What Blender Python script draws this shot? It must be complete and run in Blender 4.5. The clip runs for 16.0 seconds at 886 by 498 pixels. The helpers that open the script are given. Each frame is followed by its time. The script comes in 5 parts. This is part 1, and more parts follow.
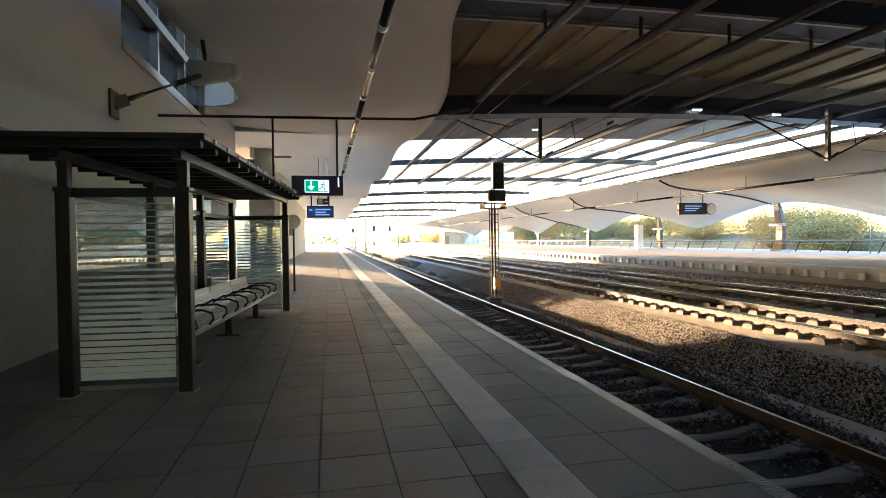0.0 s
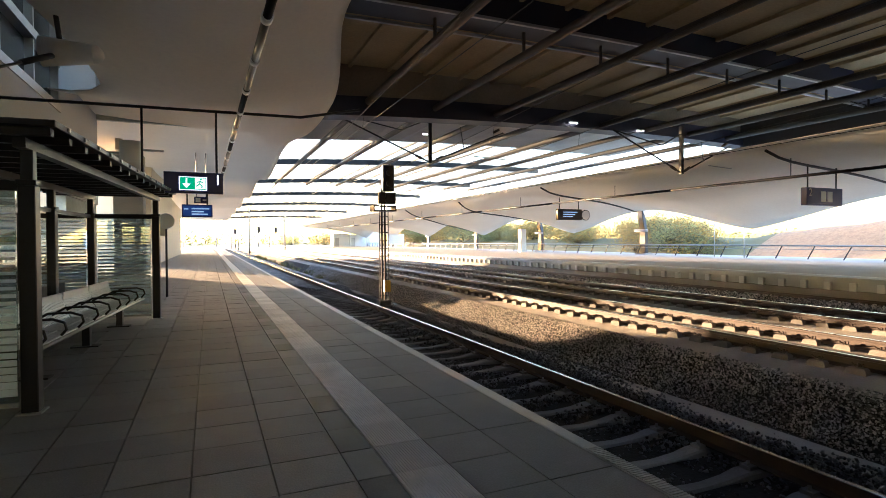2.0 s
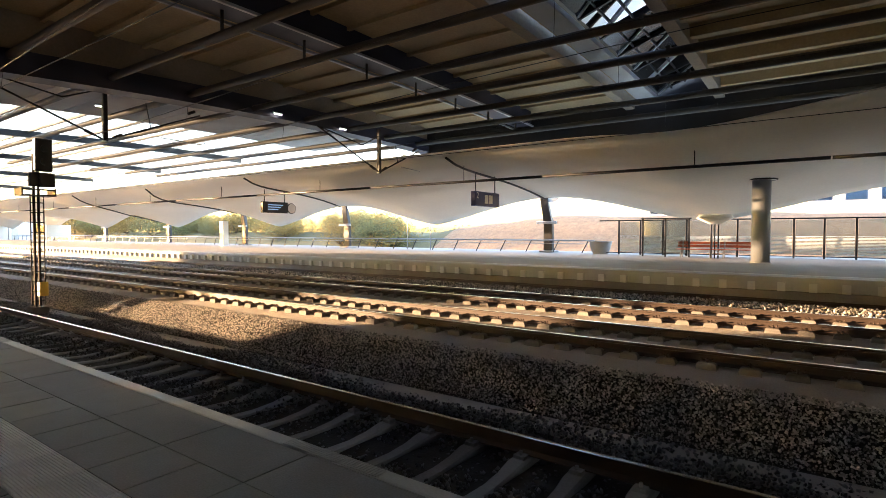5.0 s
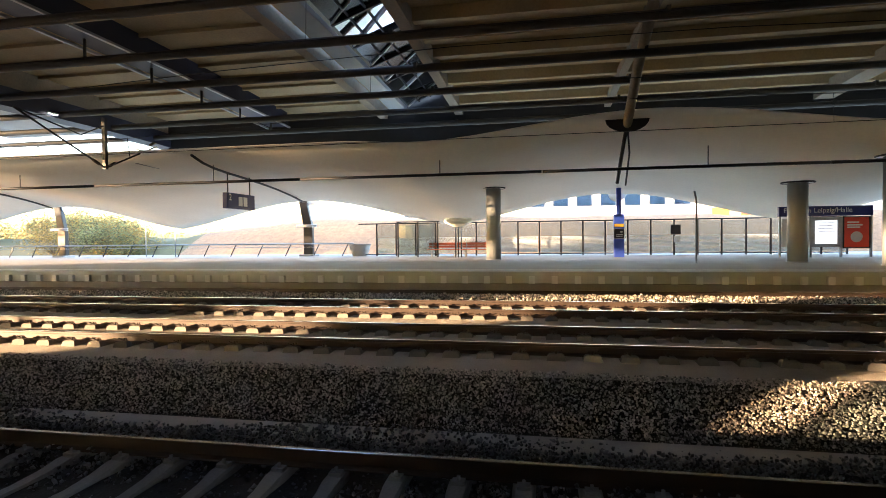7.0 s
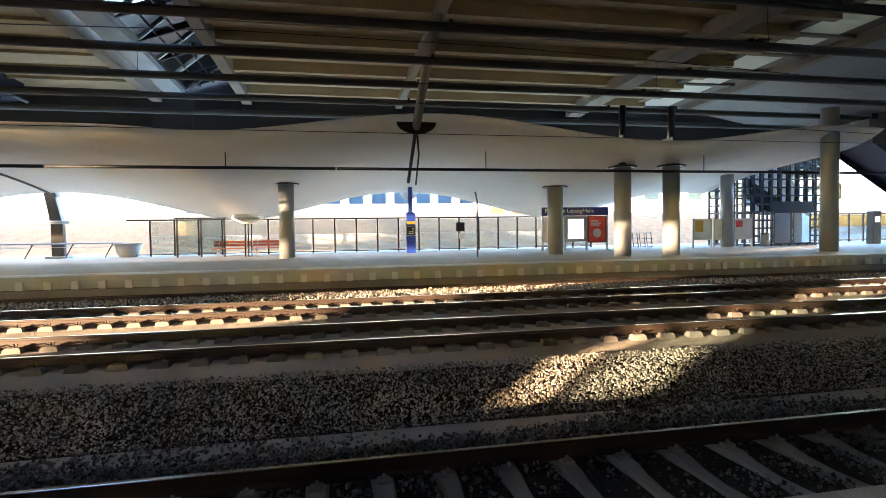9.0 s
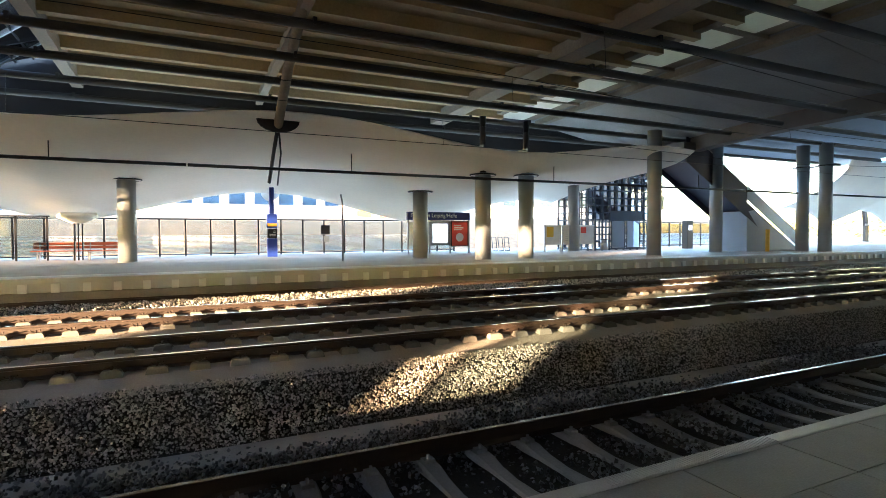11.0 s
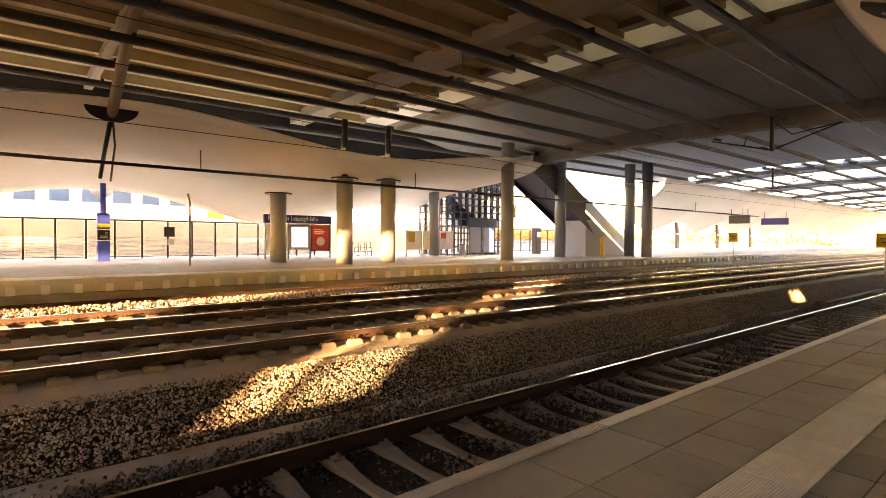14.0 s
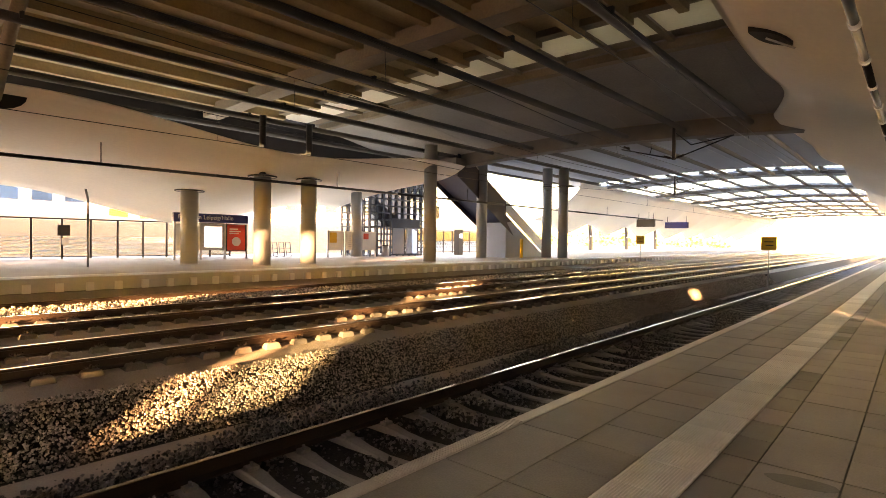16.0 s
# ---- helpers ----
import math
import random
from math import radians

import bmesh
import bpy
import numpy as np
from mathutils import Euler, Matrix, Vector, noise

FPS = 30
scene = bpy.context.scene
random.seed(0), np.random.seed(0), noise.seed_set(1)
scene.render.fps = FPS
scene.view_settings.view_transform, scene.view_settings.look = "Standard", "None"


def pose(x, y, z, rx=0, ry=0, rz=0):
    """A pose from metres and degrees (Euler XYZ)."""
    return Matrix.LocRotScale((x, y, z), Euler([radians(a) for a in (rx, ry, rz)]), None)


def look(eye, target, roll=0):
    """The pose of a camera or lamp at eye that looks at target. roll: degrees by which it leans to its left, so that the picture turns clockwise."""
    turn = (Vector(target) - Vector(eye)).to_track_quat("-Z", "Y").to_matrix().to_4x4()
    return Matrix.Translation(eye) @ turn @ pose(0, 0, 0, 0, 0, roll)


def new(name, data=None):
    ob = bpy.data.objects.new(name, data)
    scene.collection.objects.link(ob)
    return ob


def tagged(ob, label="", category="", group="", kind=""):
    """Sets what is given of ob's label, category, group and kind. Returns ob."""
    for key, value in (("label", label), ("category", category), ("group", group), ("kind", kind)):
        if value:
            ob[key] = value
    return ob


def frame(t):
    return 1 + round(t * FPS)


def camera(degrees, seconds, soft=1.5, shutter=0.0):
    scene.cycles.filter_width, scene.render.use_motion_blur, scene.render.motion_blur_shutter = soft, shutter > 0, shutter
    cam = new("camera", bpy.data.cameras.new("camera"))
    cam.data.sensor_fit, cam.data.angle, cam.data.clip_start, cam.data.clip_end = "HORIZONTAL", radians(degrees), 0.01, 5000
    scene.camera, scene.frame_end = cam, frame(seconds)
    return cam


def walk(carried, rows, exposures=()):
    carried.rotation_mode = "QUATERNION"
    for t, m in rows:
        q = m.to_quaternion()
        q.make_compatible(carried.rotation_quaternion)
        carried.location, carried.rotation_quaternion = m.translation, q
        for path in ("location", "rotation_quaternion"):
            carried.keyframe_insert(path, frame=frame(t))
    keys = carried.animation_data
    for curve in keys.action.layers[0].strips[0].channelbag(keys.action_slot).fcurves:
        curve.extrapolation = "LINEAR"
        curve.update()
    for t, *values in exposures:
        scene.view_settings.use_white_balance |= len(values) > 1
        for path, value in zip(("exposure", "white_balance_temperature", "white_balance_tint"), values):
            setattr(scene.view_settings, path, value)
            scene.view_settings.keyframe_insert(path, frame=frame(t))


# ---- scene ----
# camera and its way: turning on the spot on platform 1, tracks run along y
cam = camera(79.43, 16.0, soft=0.8)
PATH = [
    (0, 0.033, 0.158, 1.560, 88.92, 0.72, -12.00),
    (0.5, 0.038, 0.156, 1.560, 88.80, 0.42, -13.98),
    (1, 0.045, 0.155, 1.560, 88.85, 0.37, -16.06),
    (1.5, 0.054, 0.152, 1.560, 88.98, 0.26, -19.58),
    (2, 0.064, 0.148, 1.560, 89.09, 0.30, -23.68),
    (2.5, 0.076, 0.142, 1.560, 89.01, 0.44, -28.15),
    (3, 0.088, 0.134, 1.560, 88.92, 0.30, -33.44),
    (5.5, 0.140, 0.079, 1.560, 88.63, -0.10, -60.78),
    (6, 0.150, 0.060, 1.560, 89.04, 0.05, -67.88),
    (6.5, 0.155, 0.044, 1.560, 88.78, 0.42, -74.17),
    (7, 0.158, 0.029, 1.560, 88.58, 0.65, -79.57),
    (7.5, 0.160, 0.016, 1.560, 88.39, 0.82, -84.62),
    (8, 0.161, -0.000, 1.560, 88.19, 1.00, -90.05),
    (8.5, 0.160, -0.017, 1.560, 88.01, 0.97, -95.91),
    (9, 0.158, -0.031, 1.560, 88.01, 0.81, -101.16),
    (9.5, 0.156, -0.042, 1.560, 87.98, 0.73, -105.09),
    (12, 0.138, -0.083, 1.560, 88.52, -0.22, -121.01),
    (12.5, 0.134, -0.088, 1.560, 88.58, -0.36, -123.34),
    (13, 0.131, -0.095, 1.560, 88.67, -0.44, -125.75),
    (13.5, 0.127, -0.099, 1.560, 88.71, -0.46, -127.96),
    (14, 0.124, -0.104, 1.560, 88.80, -0.47, -130.04),
    (14.5, 0.120, -0.108, 1.560, 88.91, -0.58, -132.22),
    (15, 0.115, -0.112, 1.560, 89.00, -0.69, -134.41),
    (15.5, 0.111, -0.116, 1.560, 89.01, -0.72, -136.41),
    (16, 0.107, -0.121, 1.560, 89.00, -0.80, -138.26),
]
EXPOSURES = ((0.0, 4.4, 5450, 19), (3.0, 4.25, 5700, 23), (5.5, 4.3, 6000, 23), (6.5, 4.45, 5900, 21), (7.5, 4.67, 5800, 21), (9.7, 4.95, 5400, 17), (12.0, 5.38, 5850, 17), (13.0, 5.48, 8500, 33), (14.0, 5.58, 9500, 44), (16.0, 5.53, 8800, 40))
SKY, SUN = 0.15, 2.1
walk(cam, [(t, pose(*m)) for t, *m in PATH], EXPOSURES)

# ---- world, sun, exposure ----
world = bpy.data.worlds.new("sky")
scene.world = world
world.use_nodes = True
_n = world.node_tree.nodes
_sky = _n.new("ShaderNodeTexSky")
_sky.sky_type = "NISHITA"
_sky.sun_disc = False
_sky.sun_elevation = radians(4.5)
_sky.sun_rotation = radians(-26.7)
_sky.dust_density = 1.0
world.node_tree.links.new(_sky.outputs[0], _n["Background"].inputs[0])
_n["Background"].inputs[1].default_value = SKY
sun = new("sun", bpy.data.lights.new("sun", "SUN"))
sun.data.energy = SUN
sun.data.angle = radians(0.75)
sun.data.color = (1.0, 0.64, 0.29)
SUN_FROM = Vector((-0.45, 0.893, 0.079))
sun.matrix_world = look(SUN_FROM * 100, (0, 0, 0))

# ---- materials ----


def mat(name, col, rough=0.7, metal=0.0, size=1.0, vary=0.25, bump=0.2, grain=40.0, dirt=None, spec=0.5, stretch=(1, 1, 1), island=0.0, rnd=0.0):
    """A painted or mineral surface: base colour with broad stains and fine grain, slight relief."""
    m = bpy.data.materials.new(name)
    m.use_nodes = True
    nt = m.node_tree
    N, L = nt.nodes, nt.links
    b = N["Principled BSDF"]
    b.inputs["Roughness"].default_value = rough
    b.inputs["Metallic"].default_value = metal
    b.inputs["Specular IOR Level"].default_value = spec
    tc = N.new("ShaderNodeTexCoord")
    mp = N.new("ShaderNodeMapping")
    mp.inputs["Scale"].default_value = stretch
    geo = N.new("ShaderNodeNewGeometry")
    L.new(geo.outputs["Position"], mp.inputs["Vector"])
    big = N.new("ShaderNodeTexNoise")
    big.inputs["Scale"].default_value = size
    big.inputs["Detail"].default_value = 6
    big.inputs["Roughness"].default_value = 0.6
    fine = N.new("ShaderNodeTexNoise")
    fine.inputs["Scale"].default_value = grain
    fine.inputs["Detail"].default_value = 3
    for n in (big, fine):
        L.new(mp.outputs[0], n.inputs["Vector"])
    add = N.new("ShaderNodeMath")
    add.operation = "MULTIPLY_ADD"
    add.inputs[1].default_value = 0.6
    L.new(big.outputs[0], add.inputs[0])
    sub = N.new("ShaderNodeMath")
    sub.operation = "MULTIPLY"
    sub.inputs[1].default_value = 0.4
    L.new(fine.outputs[0], sub.inputs[0])
    L.new(sub.outputs[0], add.inputs[2])
    top = add.outputs[0]
    if island or rnd:
        if island:
            src = geo.outputs["Random Per Island"]
        else:
            oi = N.new("ShaderNodeObjectInfo")
            src = oi.outputs["Random"]
        mix = N.new("ShaderNodeMath")
        mix.operation = "MULTIPLY_ADD"
        mix.inputs[1].default_value = island or rnd
        L.new(src, mix.inputs[0])
        L.new(top, mix.inputs[2])
        off = N.new("ShaderNodeMath")
        off.operation = "SUBTRACT"
        off.inputs[1].default_value = (island or rnd) / 2
        L.new(mix.outputs[0], off.inputs[0])
        top = off.outputs[0]
    ramp = N.new("ShaderNodeValToRGB")
    lo = [c * (1 - vary) for c in col] if dirt is None else list(dirt)
    hi = [min(1, c * (1 + vary)) for c in col]
    ramp.color_ramp.elements[0].position, ramp.color_ramp.elements[1].position = 0.25, 0.75
    ramp.color_ramp.elements[0].color = (*lo, 1)
    ramp.color_ramp.elements[1].color = (*hi, 1)
    L.new(top, ramp.inputs[0])
    L.new(ramp.outputs[0], b.inputs["Base Color"])
    if bump:
        bp = N.new("ShaderNodeBump")
        bp.inputs["Strength"].default_value = bump
        bp.inputs["Distance"].default_value = 0.01
        L.new(fine.outputs[0], bp.inputs["Height"])
        L.new(bp.outputs[0], b.inputs["Normal"])
    mr = N.new("ShaderNodeMapRange")
    mr.inputs[3].default_value = max(0.03, rough - 0.12)
    mr.inputs[4].default_value = min(1, rough + 0.12)
    L.new(big.outputs[0], mr.inputs[0])
    L.new(mr.outputs[0], b.inputs["Roughness"])
    return m


def glow(name, col, strength):
    m = mat(name, col, 0.5)
    b = m.node_tree.nodes["Principled BSDF"]
    b.inputs["Emission Color"].default_value = (*col, 1)
    b.inputs["Emission Strength"].default_value = strength
    return m


def glass(name, tint=(0.9, 0.95, 0.95), rough=0.02, clear=0.85, sheen=2.4):
    """Thin clear sheet: mostly transparent with a mirror-like sheen that grows at a slant."""
    m = bpy.data.materials.new(name)
    m.use_nodes = True
    N, L = m.node_tree.nodes, m.node_tree.links
    N.remove(N["Principled BSDF"])
    tr = N.new("ShaderNodeBsdfTransparent")
    tr.inputs[0].default_value = (*[c * clear for c in tint], 1)
    gl = N.new("ShaderNodeBsdfGlossy")
    gl.inputs["Roughness"].default_value = rough
    fr = N.new("ShaderNodeFresnel")
    fr.inputs[0].default_value = 1.52
    mul = N.new("ShaderNodeMath")
    mul.operation = "MULTIPLY"
    mul.inputs[1].default_value = sheen
    L.new(fr.outputs[0], mul.inputs[0])
    mx = N.new("ShaderNodeMixShader")
    L.new(mul.outputs[0], mx.inputs[0])
    L.new(tr.outputs[0], mx.inputs[1])
    L.new(gl.outputs[0], mx.inputs[2])
    L.new(mx.outputs[0], N["Material Output"].inputs[0])
    return m


M = {}
M["slab"] = mat("slab concrete", (0.235, 0.232, 0.226), 0.6, size=1.3, vary=0.34, bump=0.3, grain=70, rnd=0.16, spec=0.5)
M["slab_dark"] = mat("dark slab concrete", (0.12, 0.12, 0.123), 0.55, size=2, vary=0.45, bump=0.25, grain=90, rnd=0.9, spec=0.3)
M["tactile"] = mat("pale ribbed slab", (0.78, 0.77, 0.75), 0.5, size=2, vary=0.2, bump=0.15, grain=80, rnd=0.3)
M["face"] = mat("grey platform face", (0.43, 0.455, 0.47), 0.7, size=1, vary=0.25, grain=50)
# rib paler than the face: light on the ribs put into the colour
M["rib"] = mat("pale rib concrete", (0.62, 0.655, 0.67), 0.6, size=3, vary=0.15, grain=60)
M["edge"] = mat("platform edge stone", (0.52, 0.515, 0.50), 0.42, size=2, vary=0.22, grain=70)
M["concrete"] = mat("grey concrete", (0.34, 0.33, 0.31), 0.8, size=0.6, vary=0.25, bump=0.3, grain=30)
M["concrete_dark"] = mat("dirty concrete", (0.17, 0.16, 0.15), 0.85, size=0.9, vary=0.35, bump=0.4, grain=25)
# Slab lightened and blocks darkened: grazing sun on the slab put into the colours
M["bed"] = mat("track slab concrete", (0.41, 0.375, 0.325), 0.9, size=0.8, vary=0.4, bump=1.0, grain=55)
M["block"] = mat("track block concrete", (0.175, 0.163, 0.145), 0.9, size=1.6, vary=0.35, bump=0.4, grain=50, rnd=0.3)
M["sleeper"] = mat("concrete sleeper", (0.27, 0.272, 0.27), 0.7, size=1.4, vary=0.3, bump=0.3, grain=40, rnd=0.4)
M["rust"] = mat("rusty rail steel", (0.042, 0.027, 0.019), 0.6, 0.2, size=3, vary=0.35, grain=60)
M["shine"] = mat("polished rail head", (0.62, 0.60, 0.57), 0.14, 1.0, size=4, vary=0.15, bump=0.05, stretch=(6, 0.2, 6))
M["ballast"] = mat("ballast stone", (0.35, 0.32, 0.285), 0.8, size=1.0, vary=0.65, bump=0.3, grain=60, island=1.0)
# darker ballast copy: shade in the track trough put into the colour
M["ballast_shaded"] = mat("ballast darkened for trough shade", (0.12, 0.12, 0.125), 0.5, size=1.0, vary=0.7, bump=0.4, grain=60, island=1.1)
# near black: shade in the gaps between stones put into the bed colour
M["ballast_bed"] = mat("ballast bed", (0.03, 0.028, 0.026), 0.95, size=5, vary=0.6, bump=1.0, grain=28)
M["sand"] = mat("dusty path", (0.42, 0.40, 0.37), 0.95, size=2, vary=0.3, bump=0.4, grain=60)
# bluish light of the south hall put into these two base colours
M["panel_blue_lit"] = mat("roof panel with blue light in colour", (0.29, 0.335, 0.39), 0.7, size=0.4, vary=0.15, bump=0.1, grain=12)
M["stair_wall_blue_lit"] = mat("stair render with blue light in colour", (0.34, 0.40, 0.48), 0.65, size=0.5, vary=0.15, bump=0.08, grain=20)
M["wall"] = mat("painted wall", (0.38, 0.395, 0.43), 0.6, size=0.35, vary=0.12, bump=0.08, grain=15)
M["wall_low"] = mat("shuttered concrete wall", (0.37, 0.42, 0.41), 0.75, size=0.5, vary=0.3, bump=0.2, grain=12)
M["wall_warm"] = mat("cream wall", (0.62, 0.54, 0.42), 0.7, size=0.4, vary=0.1, bump=0.05)
M["membrane"] = mat("white roof fabric", (0.81, 0.77, 0.70), 0.7, size=0.35, vary=0.1, bump=0.03, grain=8)
M["ceil"] = mat("roof slab soffit", (0.38, 0.295, 0.175), 0.85, size=0.5, vary=0.3, bump=0.2, grain=12)
M["ceil_rib"] = mat("roof rib concrete", (0.24, 0.20, 0.15), 0.85, size=0.6, vary=0.3, bump=0.2, grain=12)
M["tube"] = mat("grey painted steel tube", (0.05, 0.047, 0.044), 0.6, 0.0, size=1, vary=0.35, bump=0.05, spec=0.25)
M["mast"] = mat("dull dark mast paint", (0.045, 0.043, 0.04), 0.9, size=3, vary=0.3, bump=0.1, spec=0.05)
M["steel_dark"] = mat("dark painted steel", (0.016, 0.016, 0.019), 0.4, 0.2, size=2, vary=0.3, bump=0.05)
M["beam_dark"] = mat("dark beam paint", (0.012, 0.014, 0.034), 0.5, size=1, vary=0.3, bump=0.08)
M["steel"] = mat("galvanised steel", (0.42, 0.42, 0.42), 0.42, 0.8, size=4, vary=0.2, bump=0.05)
M["bench"] = mat("perforated bright steel", (0.82, 0.83, 0.84), 0.4, 0.25, size=6, vary=0.1, bump=0.05)
M["pillar"] = mat("brushed grey pillar sheet", (0.27, 0.295, 0.32), 0.42, 0.3, size=0.9, vary=0.15, bump=0.05)
M["soffit"] = mat("smooth grey soffit panel", (0.27, 0.265, 0.255), 0.75, size=0.4, vary=0.25, bump=0.1, grain=12)
M["lift_steel"] = mat("blue-black lift steel", (0.018, 0.03, 0.05), 0.45, 0.1, size=2, vary=0.3, bump=0.05)
M["navy"] = mat("navy sign enamel", (0.014, 0.02, 0.125), 0.35, size=2, vary=0.15, bump=0)
M["blue"] = mat("blue enamel", (0.03, 0.07, 0.42), 0.35, size=2, vary=0.15, bump=0)
M["white"] = mat("white enamel", (0.78, 0.78, 0.76), 0.4, size=2, vary=0.06, bump=0)
M["paper"] = mat("paper notice", (0.70, 0.69, 0.65), 0.6, size=3, vary=0.1, bump=0)
M["green"] = mat("green enamel", (0.0, 0.23, 0.10), 0.4, size=2, vary=0.1, bump=0)
M["red"] = mat("red poster", (0.62, 0.06, 0.03), 0.5, size=2, vary=0.15, bump=0)
M["yellow"] = mat("yellow enamel", (0.70, 0.43, 0.03), 0.5, size=2, vary=0.12, bump=0)
M["orange"] = mat("red-orange seat enamel", (0.55, 0.13, 0.05), 0.5, size=2, vary=0.2, bump=0)
M["black"] = mat("black plastic", (0.012, 0.012, 0.013), 0.45, size=3, vary=0.3, bump=0.05)
M["lit_green"] = glow("lit exit sign", (0.0, 0.30, 0.12), 0.07)
M["lit_white"] = glow("lit sign white", (0.8, 0.85, 0.82), 0.09)
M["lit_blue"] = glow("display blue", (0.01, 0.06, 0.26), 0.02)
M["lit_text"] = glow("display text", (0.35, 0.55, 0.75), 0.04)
M["lamp"] = glow("lamp tube", (1.0, 0.93, 0.80), 1.2)
_b = M["membrane"].node_tree
_tl = _b.nodes.new("ShaderNodeBsdfTranslucent")
_tl.inputs[0].default_value = (0.85, 0.80, 0.70, 1)
_mx = _b.nodes.new("ShaderNodeMixShader")
_mx.inputs[0].default_value = 0.2
_b.links.new(_b.nodes["Principled BSDF"].outputs[0], _mx.inputs[1])
_b.links.new(_tl.outputs[0], _mx.inputs[2])
_b.links.new(_mx.outputs[0], _b.nodes["Material Output"].inputs[0])
M["panel_light"] = M["membrane"].copy()
M["panel_light"].name = "translucent panel"
M["panel_light"].node_tree.nodes["Translucent BSDF"].inputs[0].default_value = (0.85, 0.80, 0.55, 1)
M["panel_light"].node_tree.nodes["Mix Shader"].inputs[0].default_value = 0.15
M["glass"] = glass("clear glass", sheen=0.9)
M["glass_shelter"] = glass("shelter glass", (0.86, 0.95, 0.97), 0.015, 0.9, 4.2)
# South glass tinted blue to stand in for that hall's bluish light
M["glass_south"] = glass("roof glazing tinted for blue light", (0.74, 0.87, 1.0), 0.05, 0.92, 0.6)
M["glass_roof"] = glass("roof glazing", (0.95, 0.98, 1.0), 0.05, 0.92, 0.6)
M["glass_blue"] = glass("bluish glass", (0.70, 0.80, 0.92), 0.04, 0.9, 1.0)
M["glass_dark"] = mat("dark window glass", (0.015, 0.02, 0.028), 0.18, size=1, vary=0.2, bump=0, spec=0.5)
M["frost"] = mat("white frosted band", (0.78, 0.88, 0.93), 0.6, size=4, vary=0.08, bump=0)
M["grass"] = mat("dry grass ground", (0.13, 0.115, 0.05), 0.95, size=0.25, vary=0.45, bump=0.6, grain=6)
M["earth"] = mat("reddish earth bank", (0.29, 0.185, 0.105), 0.95, size=2.2, vary=0.45, bump=1.0, grain=9)
M["leaf"] = mat("yellow-green leaves", (0.165, 0.165, 0.05), 0.7, size=0.4, vary=0.6, bump=0, island=0.9)
M["leaf_gold"] = mat("golden autumn leaves", (0.26, 0.165, 0.025), 0.7, size=0.4, vary=0.4, bump=0, island=0.8)
M["bark"] = mat("brown bark", (0.09, 0.065, 0.045), 0.9, size=3, vary=0.3, bump=0.6)
M["hut"] = mat("white hut sheet", (0.72, 0.73, 0.74), 0.5, size=0.5, vary=0.08, bump=0.03)
M["facade"] = mat("pale facade", (0.62, 0.62, 0.62), 0.6, size=0.3, vary=0.1, bump=0.03)

# ---- mesh helpers ----


def box(bm, x0, x1, y0, y1, z0, z1):
    v = [bm.verts.new(p) for p in ((x0, y0, z0), (x1, y0, z0), (x1, y1, z0), (x0, y1, z0), (x0, y0, z1), (x1, y0, z1), (x1, y1, z1), (x0, y1, z1))]
    for f in ((3, 2, 1, 0), (4, 5, 6, 7), (0, 1, 5, 4), (1, 2, 6, 5), (2, 3, 7, 6), (3, 0, 4, 7)):
        bm.faces.new([v[i] for i in f])


def bar(bm, p, q, w, h, up=(0, 0, 1)):
    """A rectangular bar from p to q, w wide and h deep."""
    p, q = Vector(p), Vector(q)
    d = (q - p).normalized()
    s = d.cross(Vector(up))
    if s.length < 1e-4:
        s = d.cross(Vector((1, 0, 0)))
    s.normalize()
    u = s.cross(d)
    v = []
    for c in (p, q):
        for a, b in ((-1, -1), (1, -1), (1, 1), (-1, 1)):
            v.append(bm.verts.new(c + s * (a * w / 2) + u * (b * h / 2)))
    for f in ((3, 2, 1, 0), (4, 5, 6, 7), (0, 1, 5, 4), (1, 2, 6, 5), (2, 3, 7, 6), (3, 0, 4, 7)):
        bm.faces.new([v[i] for i in f])


def rod(bm, pts, r, seg=10, r2=None):
    """A round tube along a line of points."""
    pts = [Vector(p) for p in pts]
    rings = []
    ref = None
    for i, p in enumerate(pts):
        d = (pts[min(i + 1, len(pts) - 1)] - pts[max(i - 1, 0)]).normalized()
        if ref is None:
            ref = d.orthogonal().normalized()
        s = (ref - d * ref.dot(d)).normalized()
        ref = s
        u = d.cross(s)
        rr = r if r2 is None else r + (r2 - r) * i / (len(pts) - 1)
        rings.append([bm.verts.new(p + (s * math.cos(a) + u * math.sin(a)) * rr) for a in (2 * math.pi * k / seg for k in range(seg))])
    for a, b in zip(rings, rings[1:]):
        for k in range(seg):
            f = bm.faces.new((a[k], a[(k + 1) % seg], b[(k + 1) % seg], b[k]))
            f.smooth = True
    bm.faces.new(rings[0][::-1])
    bm.faces.new(rings[-1])


def prism(bm, poly, a, b, axis="y"):
    """A flat outline, in the two other axes, drawn out from a to b along an axis."""
    def at(u, v, w):
        return {"y": (u, w, v), "x": (w, u, v), "z": (u, v, w)}[axis]
    n = len(poly)
    A = [bm.verts.new(at(u, v, a)) for u, v in poly]
    B = [bm.verts.new(at(u, v, b)) for u, v in poly]
    for i in range(n):
        bm.faces.new((A[i], A[(i + 1) % n], B[(i + 1) % n], B[i]))
    bm.faces.new(A[::-1])
    bm.faces.new(B)


def ball(bm, c, r, seg=12, sz=1.0):
    res = bmesh.ops.create_uvsphere(bm, u_segments=seg, v_segments=max(6, seg // 2), radius=r)
    for v in res["verts"]:
        v.co = Vector((v.co.x, v.co.y, v.co.z * sz)) + Vector(c)
    for v in res["verts"]:
        for f in v.link_faces:
            f.smooth = True


def bevel(bm, w=0.005, seg=1):
    bmesh.ops.bevel(bm, geom=list(bm.edges), offset=w, segments=seg, affect="EDGES", clamp_overlap=True)


